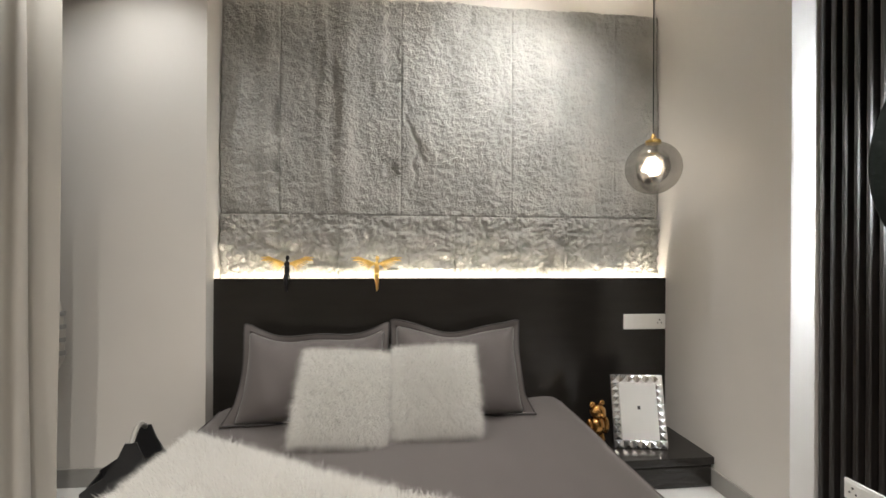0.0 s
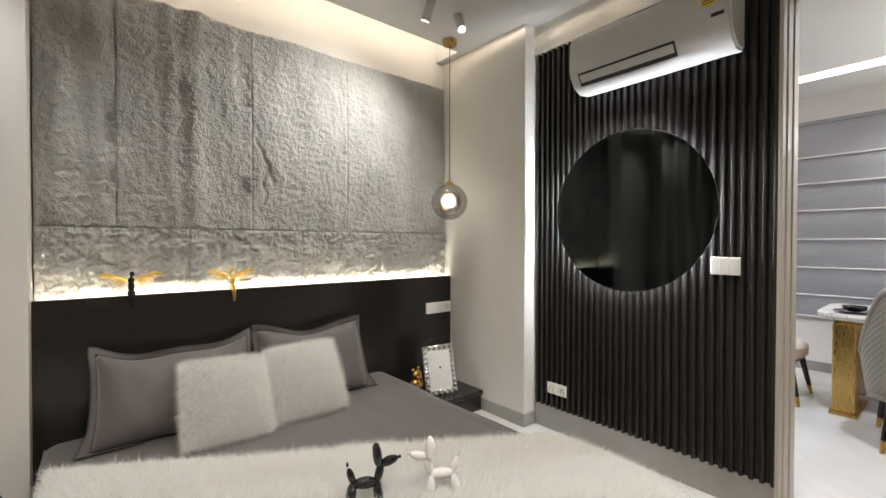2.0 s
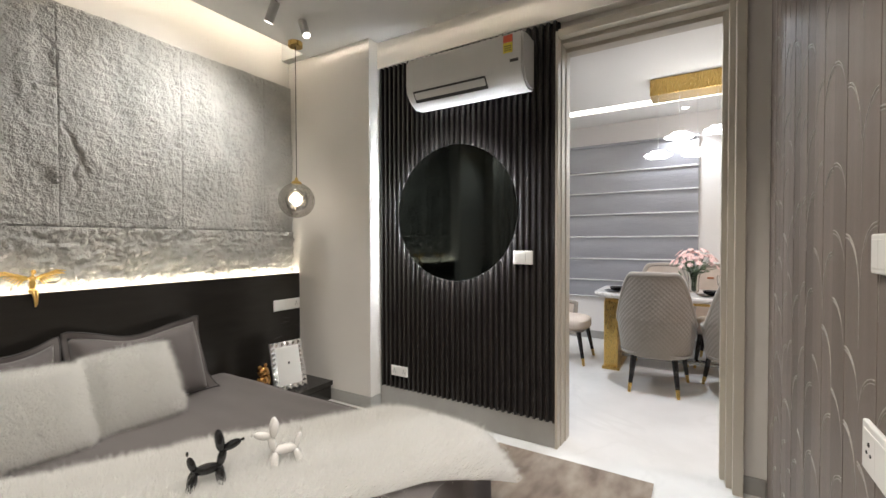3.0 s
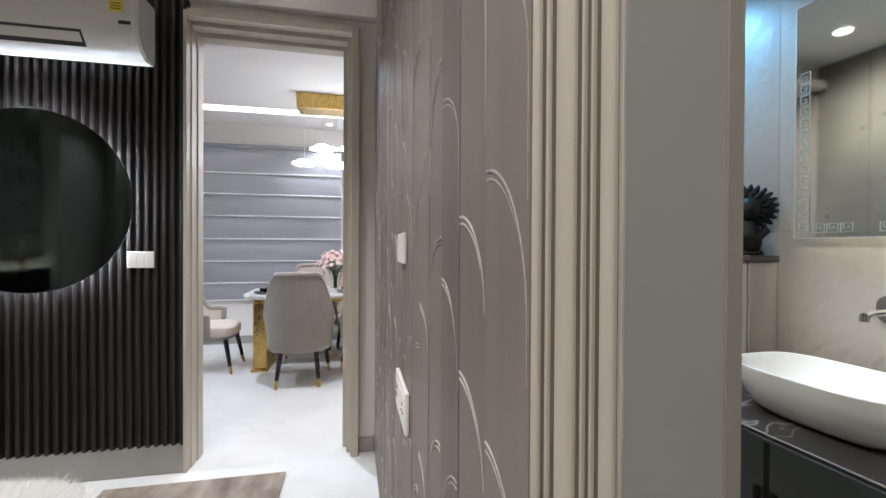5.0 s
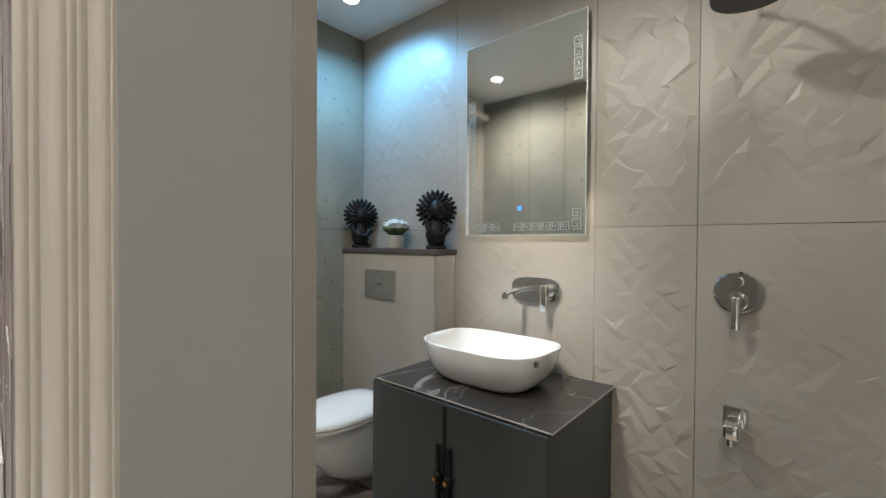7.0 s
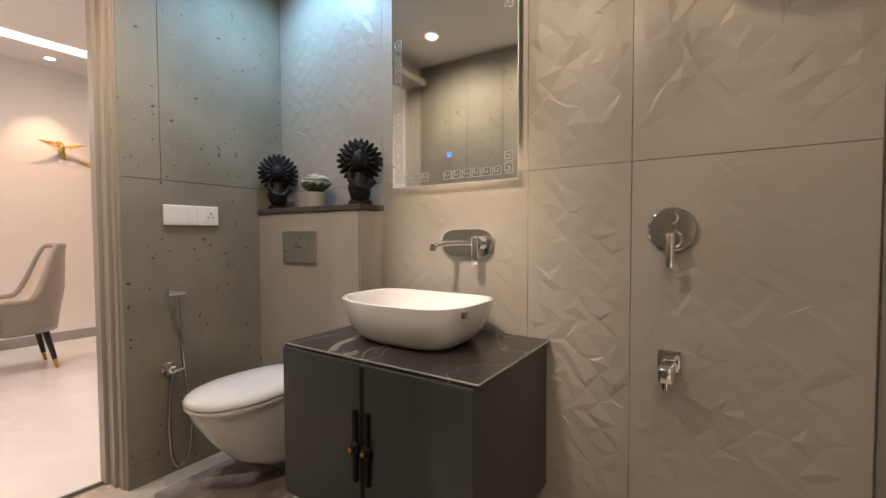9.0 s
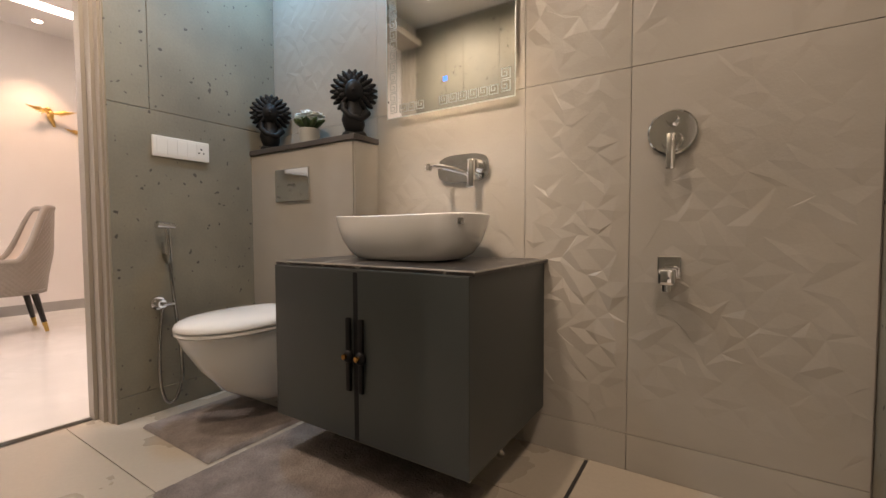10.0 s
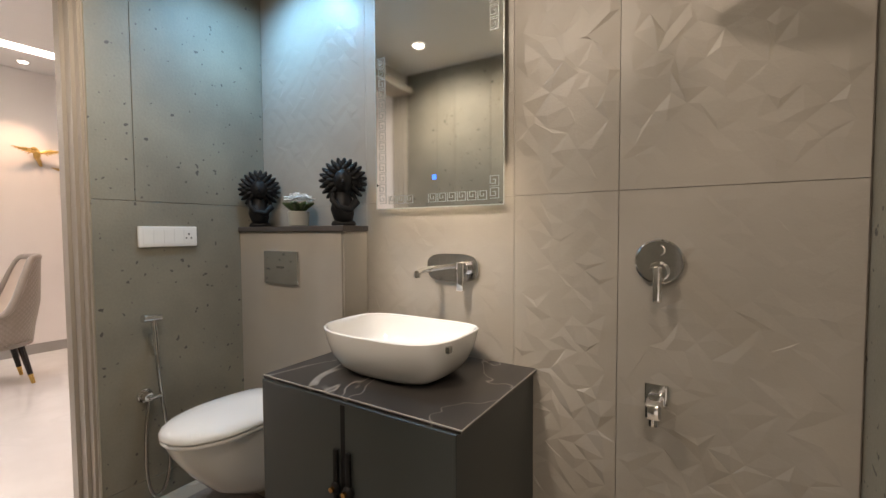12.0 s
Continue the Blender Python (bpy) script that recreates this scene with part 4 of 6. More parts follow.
part("inner_glass", bm, DENTED, lamp, "dented inner glass", 80)
part("bulb", ball(bmesh.new(), (0, 0, -1.314), 0.038, 0.038, 0.045, seg=16), BULB, lamp, "lit bulb", 80)


def ceiling_spot(at, aim, group="ceiling spots"):
    ob = thing("ceiling_spot", at, "small white cylinder spotlight on the bedroom ceiling", "spotlight", group)
    d = (Vector(aim) - Vector(at)).normalized()
    q = Vector((0, 0, -0.03))
    part("mount", rod(bmesh.new(), (0, 0, 0), (0, 0, -0.03), 0.02, 0.02), DARK_PLASTIC, ob)
    part("barrel", rod(bmesh.new(), q - d * 0.03, q + d * 0.115, 0.031, 0.031, 24), AC_WHITE, ob, smooth=40)
    part("lens", rod(bmesh.new(), q + d * 0.1155, q + d * 0.118, 0.024, 0.024, 24), DOWNLIGHT, ob, "lit lens")
    return ob


ceiling_spot((1.27, 2.02, 3.083), (1.2, 2.82, 1.7))
ceiling_spot((1.54, 2.05, 3.083), (1.4, 1.4, 1.8))

# air conditioner
ac = thing("air_conditioner", (SLAT_X - 0.035, 0.945, 2.455), "white wall-mounted split air conditioner above the round mirror", "air conditioner")
prof = [(0.0, 0.0), (-0.10, -0.012), (-0.165, 0.02), (-0.215, 0.085), (-0.225, 0.14), (-0.222, 0.30), (-0.20, 0.335), (-0.15, 0.345), (0.0, 0.345)]
bm = prism(bmesh.new(), prof, 1, -0.47, 0.465)
bmesh.ops.bevel(bm, geom=[e for e in bm.edges if abs(e.verts[0].co.y - e.verts[1].co.y) < 1e-4], offset=0.012, segments=2, affect="EDGES")
part("body", bm, AC_WHITE, ac, smooth=40)
bm = bmesh.new()
nrm = Vector((-0.065, 0, 0.05)).normalized()
prism(bm, [(-0.168, 0.016), (-0.219, 0.088), (-0.210, 0.092), (-0.160, 0.024)], 1, -0.20, 0.40)
part("air_slot", bm, DARK_PLASTIC, ac, "dark air outlet slot")
part("louvre", prism(bmesh.new(), [(-0.186, 0.034), (-0.214, 0.074), (-0.211, 0.076), (-0.183, 0.036)], 1, -0.19, 0.39), AC_WHITE, ac)
part("display", boxed(-0.2255, -0.2215, -0.44, -0.38, 0.075 + 0.06, 0.095 + 0.06, bevel=0.001), DARK_PLASTIC, ac)
part("sticker", boxed(-0.2275, -0.2225, -0.40, -0.335, 0.20, 0.265), LABEL_YELLOW, ac, "yellow energy label")
part("sticker", boxed(-0.2275, -0.2225, -0.40, -0.335, 0.268, 0.315, bevel=0.001), LABEL_RED, ac, "red and yellow energy stars")
bm = bmesh.new()
for k in range(3):
    box(bm, -0.2285, -0.2276, -0.392, -0.343, 0.212 + k * 0.014, 0.217 + k * 0.014)
part("label_print", bm, DARK_PLASTIC, ac)

# round mirror with its halo
rm = thing("round_mirror", (2.152, 1.104, 1.6375), "round black-tinted wall mirror with a white halo light", "mirror")
R = 0.522
flat = Matrix(((0, 0, -1), (0, 1, 0), (1, 0, 0)))
part("glass", lathe(bmesh.new(), ((R, -0.003), (R, 0.0), (R - 0.004, 0.003)), seg=96, tilt=flat), TINT_MIRROR, rm, smooth=30)
part("back_plate", lathe(bmesh.new(), ((R - 0.06, -0.024), (R - 0.06, -0.004)), seg=64, tilt=flat), DARK_PLASTIC, rm, smooth=30)
bm = bmesh.new()
tube(bm, [(0.016, (R - 0.045) * math.cos(a), (R - 0.045) * math.sin(a)) for a in (2 * math.pi * i / 96 for i in range(97))], 0.008, 6)
part("light_ring", bm, LED_HALO, rm, "white halo light ring")

# curtain
cur = thing("curtain", (-1.32, 0.86, 0), "ivory floor-length pleated curtain hanging along the window wall", "curtain")


def drape(u, v):
    y = (u - 0.5) * 3.0
    z = 0.02 + 3.04 * v
    amp = 0.072 * (0.75 + 0.4 * noise.noise(Vector((y * 1.3, 0, 2))))
    x = amp * math.sin(y * 40 + 1.2 * noise.noise(Vector((y * 2, z * 0.3, 0)))) + 0.02 * noise.noise(Vector((y * 5, z * 0.8, 7)))
    return (x, y + 0.012 * math.sin(y * 92), z)


part("cloth", sheet(bmesh.new(), drape, 620, 14), CURTAIN, cur, smooth=80)
part("rail", boxed(-0.03, 0.03, -1.52, 1.52, 3.06, 3.083), AC_WHITE, cur)

# black bag beside the bed
bag = thing("leather_bag", (-0.85, 2.22, 0), "black leather tote bag standing open beside the bed", "bag", turn=14)
outline = [(-0.18, 0.0), (-0.18, 0.27), (-0.10, 0.32), (-0.05, 0.39), (-0.022, 0.455), (0.022, 0.455), (0.045, 0.39), (0.08, 0.32), (0.12, 0.27), (0.12, 0.0)]
for y in (-0.105, 0.095):
    part("panel", prism(bmesh.new(), outline, 1, y, y + 0.010), BLACK_LEATHER, bag)
for x in (-0.18, 0.112):
    part("gusset", boxed(x, x + 0.008, -0.0945, 0.0945, 0.004, 0.262, bevel=0.002), BLACK_LEATHER, bag)
part("base", boxed(-0.171, 0.111, -0.0945, 0.0945, 0.002, 0.012), BLACK_LEATHER, bag)
part("handle", tube(bmesh.new(), [(0.0, -0.10 + 0.20 * k / 12, 0.448 + 0.045 * math.sin(math.pi * k / 12)) for k in range(13)], 0.011, 10), SKIRT, bag, "grey strap handle", 60)

# wall hanging behind the curtain
wh = thing("wall_hanging", (-1.535, 2.645, 0.56), "striped woven wall hanging half hidden by the curtain", "wall hanging")
part("woven_body", lathe(bmesh.new(), ((0.004, 0.0), (0.04, 0.06), (0.085, 0.14), (0.09, 0.30), (0.07, 0.44), (0.03, 0.54), (0.012, 0.56)), (0, -0.035, 0), 20, 1.0, 0.35), CURTAIN, wh, smooth=40)
for k in range(4):
    z = 0.17 + 0.07 * k
    part("stripe", lathe(bmesh.new(), ((0.092, z), (0.094, z + 0.012), (0.092, z + 0.024)), (0, -0.035, 0), 20, 1.0, 0.36), SKIRT, wh, smooth=40)
part("hook", rod(bmesh.new(), (0, 0, 0.57), (0, -0.05, 0.57), 0.008), DARK_PLASTIC, wh)

# rug
rug = thing("rug", (0.95, 0.2, 0.0), "marbled brown and grey low-pile rug at the foot of the bed", "rug")
part("carpet", sheet(boxed(-1.108, 1.108, -0.485, 0.485, 0.001, 0.008), lambda u, v: ((u - 0.5) * 2.22, (v - 0.5) * 0.975, 0.012 + 0.0015 * noise.noise(Vector((u * 60, v * 28, 0)))), 110, 50), RUG, rug, smooth=80)

# charcoal slats
slats = tagged(new("wall_slats"), "charcoal fluted wooden slats behind the round mirror", "slat wall", kind="structure")
n = 33
pitch = (1.862 - 0.314) / n
bm = prism(bmesh.new(), [(0.0, 0.0), (-0.030, 0.003), (-0.035, 0.008), (-0.035, pitch * 0.58 - 0.008), (-0.030, pitch * 0.58 - 0.003), (0.0, pitch * 0.58)], 2, 0.175, 2.90)
first = part("slat", bm, SLAT, slats)
first.location = (SLAT_X, 0.314 + pitch * 0.2, 0)
for i in range(1, n):
    o = new("slat", first.data)
    o.parent = slats
    o.location = (SLAT_X, 0.314 + pitch * (i + 0.2), 0)

# wallpaper: vertical strips and raised arches
paper = tagged(new("wall_wallpaper"), "taupe wallpaper with raised pearl arches on the wall beside the bathroom door", "wallpaper", kind="structure")
sw = 0.118
n = int((2.25 + 0.312) / sw) + 1
for i in range(n):
    a, b = -0.312 + i * sw, min(2.247, -0.312 + (i + 1) * sw)
    part("strip", boxed(a, b - 0.0008, PANEL_Y - 0.004, PANEL_Y + (0.001 if i % 2 else 0.002), 0.0, HIGH), WALLPAPER, paper)
random.seed(8)
bm = bmesh.new()
for i in range(n):
    a = -0.312 + i * sw
    z = random.uniform(-0.1, 0.25)
    flip = random.random() < 0.35
    while z < 3.2:
        rise, tail = random.uniform(0.09, 0.17), random.choice((0.0, 0.0, 0.05, 0.12))
        pts = [(math.sin(math.pi / 2 * k / 12), z + rise * math.cos(math.pi / 2 * k / 12)) for k in range(13)]
        pts += [(1.0, z - tail * k / 4) for k in range(1, 5)] if tail else []
        pts = [(a + 0.005 + (sw - 0.010) * (1 - u if flip else u), PANEL_Y + 0.0016, w) for u, w in pts]
        if pts[-1][2] > 0.02:
            tube(bm, pts, 0.0022, 5, lambda t: 1.0 - 0.65 * t)
            tube(bm, [(p[0], p[1], p[2] - 0.009) for p in pts[:9]], 0.0018, 5, lambda t: 1.0 - 0.8 * t)
        z += rise + random.uniform(0.06, 0.24)
        flip = not flip if random.random() < 0.3 else flip
part("arch_relief", bm, ARC, paper, "raised pearl-coloured arches", 60)["kind"] = "stuff"

# ---- bathroom things ----
elsewhere = set(bpy.data.objects)
bath_back = tagged(new("wall_relief_tiles"), "grey faceted relief tiles on the bathroom back wall", "tiled wall", kind="structure")


def relief_tile(x0, x1, z0, z1, amp, seed):
    """A tile of crisp triangular facets: a jittered lattice with random heights, calmer towards its top and foot."""
    g = np.random.default_rng(seed)
    w, h = x1 - x0, z1 - z0
    cx, cz = max(2, round(w / 0.050)), max(2, round(h / 0.052))
    u, v = np.meshgrid(np.linspace(0, 1, cx + 1), np.linspace(0, 1, cz + 1), indexing="ij")
    inner = (u > 0.001) & (u < 0.999) & (v > 0.001) & (v < 0.999)
    u = u + inner * g.uniform(-0.38, 0.38, u.shape) / cx
    v = v + inner * g.uniform(-0.38, 0.38, v.shape) / cz
    calm = 0.42 + 0.58 * np.exp(-((v - 0.42) / 0.30) ** 4)
    d = np.where(inner, amp * (0.50 * (np.indices(u.shape).sum(0) % 2) * g.uniform(0.4, 1, u.shape) + 0.50 * g.uniform(0, 1, u.shape)) * calm, 0.0)
    verts = np.stack([x0 + u * w, BATH_Y - 0.002 + d, z0 + v * h], -1).reshape(-1, 3)
    idx = np.arange((cx + 1) * (cz + 1)).reshape(cx + 1, cz + 1)
    faces = []
    for i in range(cx):
        for j in range(cz):
            p, q, r, s = int(idx[i, j]), int(idx[i + 1, j]), int(idx[i + 1, j + 1]), int(idx[i, j + 1])
            faces += [[p, r, q], [p, s, r]] if (i + j) % 2 == (g.random() < 0.2) else [[p, s, q], [q, s, r]]
    rim = [int(k) for k in (*idx[:, 0], *idx[-1, 1:], *idx[-2::-1, -1], *idx[0, -2:0:-1])]
    base = len(verts)
    verts = np.concatenate([verts, verts[rim] - np.array((0, 0.010, 0))])
    for k in range(len(rim)):
        m = (k + 1) % len(rim)
        faces.append([rim[k], rim[m], base + m, base + k])
    ob = arrays("tile", verts, faces, RELIEF)
    ob.parent = bath_back


xs = (BATH_L, -0.235, 0.165, 0.965, BATH_X)
for row, (z0, z1) in enumerate(((0.0, 0.137), (0.137, 1.472), (1.472, 2.80))):
    for k, (a, b) in enumerate(zip(xs, xs[1:])):
        amp = ((0.003, 0.003, 0.002, 0.003), (0.0065, 0.0115, 0.0045, 0.004), (0.0068, 0.008, 0.0035, 0.0038))[row][k]
        relief_tile(a + 0.0012, b - 0.0012, z0 + 0.0012, z1 - 0.0012, amp, 20 + row * 7 + k)

side = tagged(new("wall_concrete_tiles"), "pitted grey concrete-look tiles beside the toilet", "tiled wall", kind="structure")
for y0, y1, z0, z1 in ((BATH_Y, -1.815, 0.0, 0.117), (BATH_Y, -1.815, 0.120, 1.479), (-1.985, -1.815, 1.482, 2.80), (BATH_Y, -1.988, 1.482, 2.80)):
    part("tile", boxed(BATH_X, BATH_X + 0.012, y0, y1, z0, z1, bevel=0.0012, seg=1), CONCRETE, side)
# floor tiles
ft = tagged(new("floor_bath_tiles"), "beige stone-look bathroom floor tiles", "floor", kind="structure")
xs, ys = (-1.0, -0.097, 0.42, 1.09, 1.965), (-2.68, -2.33, -1.673, -0.91)
for a, b in zip(xs, xs[1:]):
    for c, d in zip(ys, ys[1:]):
        part("tile", boxed(a + 0.0015, b - 0.0015, c + 0.0015, d - 0.0015, -0.014, 0.0, bevel=0.001, seg=1), FLOOR_BATH, ft)
structure("trim_shower_channel", boxed(-0.103, -0.091, -2.66, -0.95, -0.006, 0.004), DARK_PLASTIC, "dark channel in the floor marking the shower")

# cistern box with ledge
cist = tagged(new("wall_cistern_box"), "half-height tiled cistern box with a dark stone ledge", "cistern box", kind="structure")
part("front_tile", boxed(0.980, BATH_X, -2.524, -2.512, 0.0, 1.330, bevel=0.0012, seg=1), RELIEF, cist)
part("side_tile", boxed(0.965, 0.973, BATH_Y, -2.512, 0.0, 1.330, bevel=0.0012, seg=1), RELIEF, cist)
part("core", boxed(0.975, BATH_X, BATH_Y - 0.01, -2.526, 0.0, 1.328), GROUT, cist)
part("ledge", boxed(0.957, BATH_X, BATH_Y - 0.01, -2.500, 1.332, 1.360, bevel=0.003), LEDGE, cist, "dark stone ledge")
fl = thing("flush_plate", (1.425, -2.512, 1.141), "square chrome flush plate on the cistern box", "flush plate")
part("plate", boxed(-0.14, 0.14, 0.0, 0.014, -0.088, 0.088, bevel=0.004), CHROME, fl)
part("button", boxed(-0.03, 0.03, 0.0135, 0.016, -0.006, 0.006, bevel=0.001), STEEL, fl)

# wall-hung toilet
TX, TY = 1.375, -2.512
toilet = thing("toilet", (TX, TY, -0.035), "white wall-hung ceramic toilet with its lid closed", "toilet")
toilet.scale = (1.0, 0.965, 1.0)
bm = bmesh.new()
secs = []
for z, reach, wide, back in ((0.055, 0.26, 0.09, 0.0), (0.07, 0.34, 0.125, 0.0), (0.14, 0.45, 0.16, 0.0), (0.25, 0.545, 0.182, 0.0), (0.36, 0.615, 0.19, 0.0), (0.415, 0.64, 0.195, 0.0)):
    ring = []
    for i in range(48):
        a = 2 * math.pi * i / 48
        c, s = math.cos(a), math.sin(a)
        y = reach / 2 + reach / 2 * math.copysign(abs(s) ** 0.8, s)
        taper = 1 - 0.18 * max(0, y / reach - 0.45)
        x = wide * math.copysign(abs(c) ** (0.62 if s < 0 else 0.9), c) * taper
        ring.append((x, y + 0.001, z + 0.06))
    secs.append(ring)
loft(bm, secs)
part("bowl", bm, CERAMIC, toilet, smooth=50)


def seat_ring(grow, z, tilt=0.0):
    out = []
    for i in range(48):
        a = 2 * math.pi * i / 48
        c, s = math.cos(a), math.sin(a)
        y = 0.345 + (0.300 + grow) * math.copysign(abs(s) ** 0.85, s)
        x = (0.195 + grow) * math.copysign(abs(c) ** (0.62 if s < 0 else 0.9), c)
        out.append((x, y, z + tilt * y))
    return out


part("seat", loft(bmesh.new(), (seat_ring(-0.004, 0.478), seat_ring(0.004, 0.482), seat_ring(0.004, 0.494), seat_ring(0.0, 0.497))), CERAMIC, toilet, smooth=40)
part("lid", loft(bmesh.new(), (seat_ring(-0.002, 0.500), seat_ring(0.006, 0.503), seat_ring(0.006, 0.512), seat_ring(-0.003, 0.526), seat_ring(-0.025, 0.540), seat_ring(-0.06, 0.551), seat_ring(-0.11, 0.559), seat_ring(-0.17, 0.563))), CERAMIC, toilet, "closed rounded lid", 50)
for sx in (-0.1, 0.1):
    part("hinge", boxed(sx - 0.025, sx + 0.025, 0.025, 0.05, 0.478, 0.52, bevel=0.006), CHROME, toilet)
for yy in (0.12, 0.22):
    part("seat_buffer", boxed(-0.204, -0.196, yy, yy + 0.05, 0.486, 0.494), DARK_PLASTIC, toilet)

# vanity
VX0, VX1, VYF = 0.078, 0.948, -2.072
van = thing("vanity_cabinet", ((VX0 + VX1) / 2, -2.35, 0), "dark slate-grey two-door vanity cabinet on short chrome legs", "vanity cabinet")
ox, oy = (VX0 + VX1) / 2, -2.35
part("body", boxed(VX0 - ox, VX1 - ox, VYF + 0.022 - oy, BATH_Y + 0.004 - oy, 0.172, 0.762, bevel=0.003), VANITY, van)
for name, a, b in (("door", VX0 + 0.016, 0.511), ("door", 0.521, VX1 - 0.002)):
    d = part(name, boxed(a - ox, b - ox, VYF - oy, VYF + 0.020 - oy, 0.176, 0.752, bevel=0.003), VANITY, van)
    hx = (0.488 if a < 0.3 else 0.545) - ox
    hy = VYF - oy
    bm = boxed(hx - 0.010, hx + 0.010, hy + 0.022, hy + 0.034, 0.345, 0.598, bevel=0.004)
    box(bm, hx - 0.007, hx + 0.007, hy, hy + 0.023, 0.385, 0.40, bevel=0.002)
    box(bm, hx - 0.007, hx + 0.007, hy, hy + 0.023, 0.545, 0.56, bevel=0.002)
    ball(bm, (hx, hy + 0.03, 0.465), 0.021, 0.016, 0.024, seg=14)
    part("handle", bm, BLACK_RESIN, d, "black bar handle with a sculpted boss", 40)
    part("boss", rod(bmesh.new(), (hx, hy + 0.044, 0.468), (hx, hy + 0.054, 0.468), 0.009), BRONZE, d, "small copper boss", 40)
# black strip set between the doors to give the gap its shade
part("door_gap", boxed(0.506 - ox, 0.526 - ox, VYF + 0.0205 - oy, VYF + 0.0225 - oy, 0.176, 0.752), BLACK_RESIN, van, "black strip for the shade between the doors")
part("side_edge", boxed(VX0 + 0.001 - ox, VX0 + 0.012 - ox, VYF + 0.002 - oy, VYF + 0.0225 - oy, 0.176, 0.752, bevel=0.001), VANITY, van)
for lx in (0.20, 0.84):
    for ly in (-2.26, -2.52):
        part("leg", lathe(bmesh.new(), ((0.016, 0.0), (0.018, 0.012), (0.012, 0.03), (0.012, 0.172)), (lx - ox, ly - oy, 0)), CHROME, van, "short chrome leg", 40)
top = thing("countertop", (ox, oy, 0.763), "black white-veined stone vanity top with a pale edge", "countertop")
part("slab", boxed(VX0 - 0.012 - ox, VX1 + 0.003 - ox, VYF + 0.012 - oy, BATH_Y + 0.004 - oy, 0.0, 0.0135), MARBLE_BLACK, top)
bm = boxed(VX0 - 0.0145 - ox, VX1 + 0.004 - ox, VYF + 0.0122 - oy, VYF + 0.0150 - oy, 0.009, 0.0145, bevel=0.0008, seg=1)
box(bm, VX0 - 0.0150 - ox, VX0 - 0.0122 - ox, BATH_Y + 0.004 - oy, VYF + 0.0120 - oy, 0.009, 0.0145, bevel=0.0008, seg=1)
part("edge_line", bm, EDGE_PALE, top, "pale bevelled edge")

# basin
bas = thing("basin", (0.530, -2.385, 0.778), "white oval-rectangular ceramic vessel basin on the vanity", "basin")
W, D = 0.303, 0.213
secs = [oval(0, 0, W * s, D * s2, z, 3.4, 56) for s, s2, z in ((0.62, 0.60, 0.0), (0.70, 0.70, 0.006), (0.80, 0.80, 0.03), (0.90, 0.90, 0.075), (0.965, 0.96, 0.125), (0.995, 0.995, 0.168), (1.0, 1.0, 0.176),
                                                                 (0.985, 0.98, 0.180), (0.962, 0.950, 0.177), (0.94, 0.92, 0.15), (0.86, 0.84, 0.09), (0.74, 0.70, 0.045), (0.5, 0.45, 0.028), (0.08, 0.1, 0.024))]
secs = [[(x, y, 0.94 * z + (0.008 * (abs(x) / W) ** 3 if z > 0.12 else 0)) for x, y, z in s] for s in secs]
part("bowl", loft(bmesh.new(), secs), CERAMIC, bas, smooth=50)
part("drain", lathe(bmesh.new(), ((0.028, 0.024), (0.028, 0.030), (0.02, 0.033))), CHROME, bas, smooth=30)
part("mark", boxed(-0.300, -0.285, 0.097, 0.12, 0.135, 0.158, bevel=0.002), STEEL, bas, "small grey maker's mark")

# wall tap
tap = thing("wall_tap", (0.45, BATH_Y + 0.006, 1.168), "chrome wall-mounted basin mixer tap with an oval plate", "tap")
part("plate", prism(bmesh.new(), [(p[0], p[1]) for p in oval(0, 0, 0.130, 0.062, 0, 3.2, 40)], 1, 0.0, 0.014), CHROME, tap, smooth=40)
part("spout", tube(bmesh.new(), [(0.055, 0.01, 0.0), (0.055, 0.08, 0.0), (0.055, 0.17, -0.004), (0.055, 0.20, -0.012)], 0.013, 14), CHROME, tap, smooth=60)
part("aerator", rod(bmesh.new(), (0.055, 0.20, -0.008), (0.055, 0.202, -0.03), 0.014), CHROME, tap, smooth=40)
bm = rod(bmesh.new(), (-0.07, 0.012, 0.002), (-0.07, 0.055, 0.002), 0.034, 0.030, 28)
box(bm, -0.088, -0.052, 0.055, 0.072, -0.095, 0.03, bevel=0.008)
part("lever", bm, CHROME, tap, smooth=40)

# mirror with key-pattern border
mir = thing("wall_mirror", (0.532, BATH_Y + 0.026, 1.436), "frosted-border rectangular bathroom mirror with a key pattern", "mirror")
MW, MH = 0.339, 1.02
part("glass", boxed(-MW, MW, 0.0, 0.006, 0, MH, bevel=0.001, seg=1), MIRROR, mir)
bm = boxed(-MW, MW, 0.0065, 0.0075, 0.0, 0.005)
box(bm, -MW, MW, 0.0065, 0.0075, MH - 0.005, MH)
box(bm, -MW, -MW + 0.004, 0.0065, 0.0075, 0.005, MH - 0.005)
box(bm, MW - 0.004, MW, 0.0065, 0.0075, 0.005, MH - 0.005)
part("frosted_border", bm, FROST, mir, "frosted border")


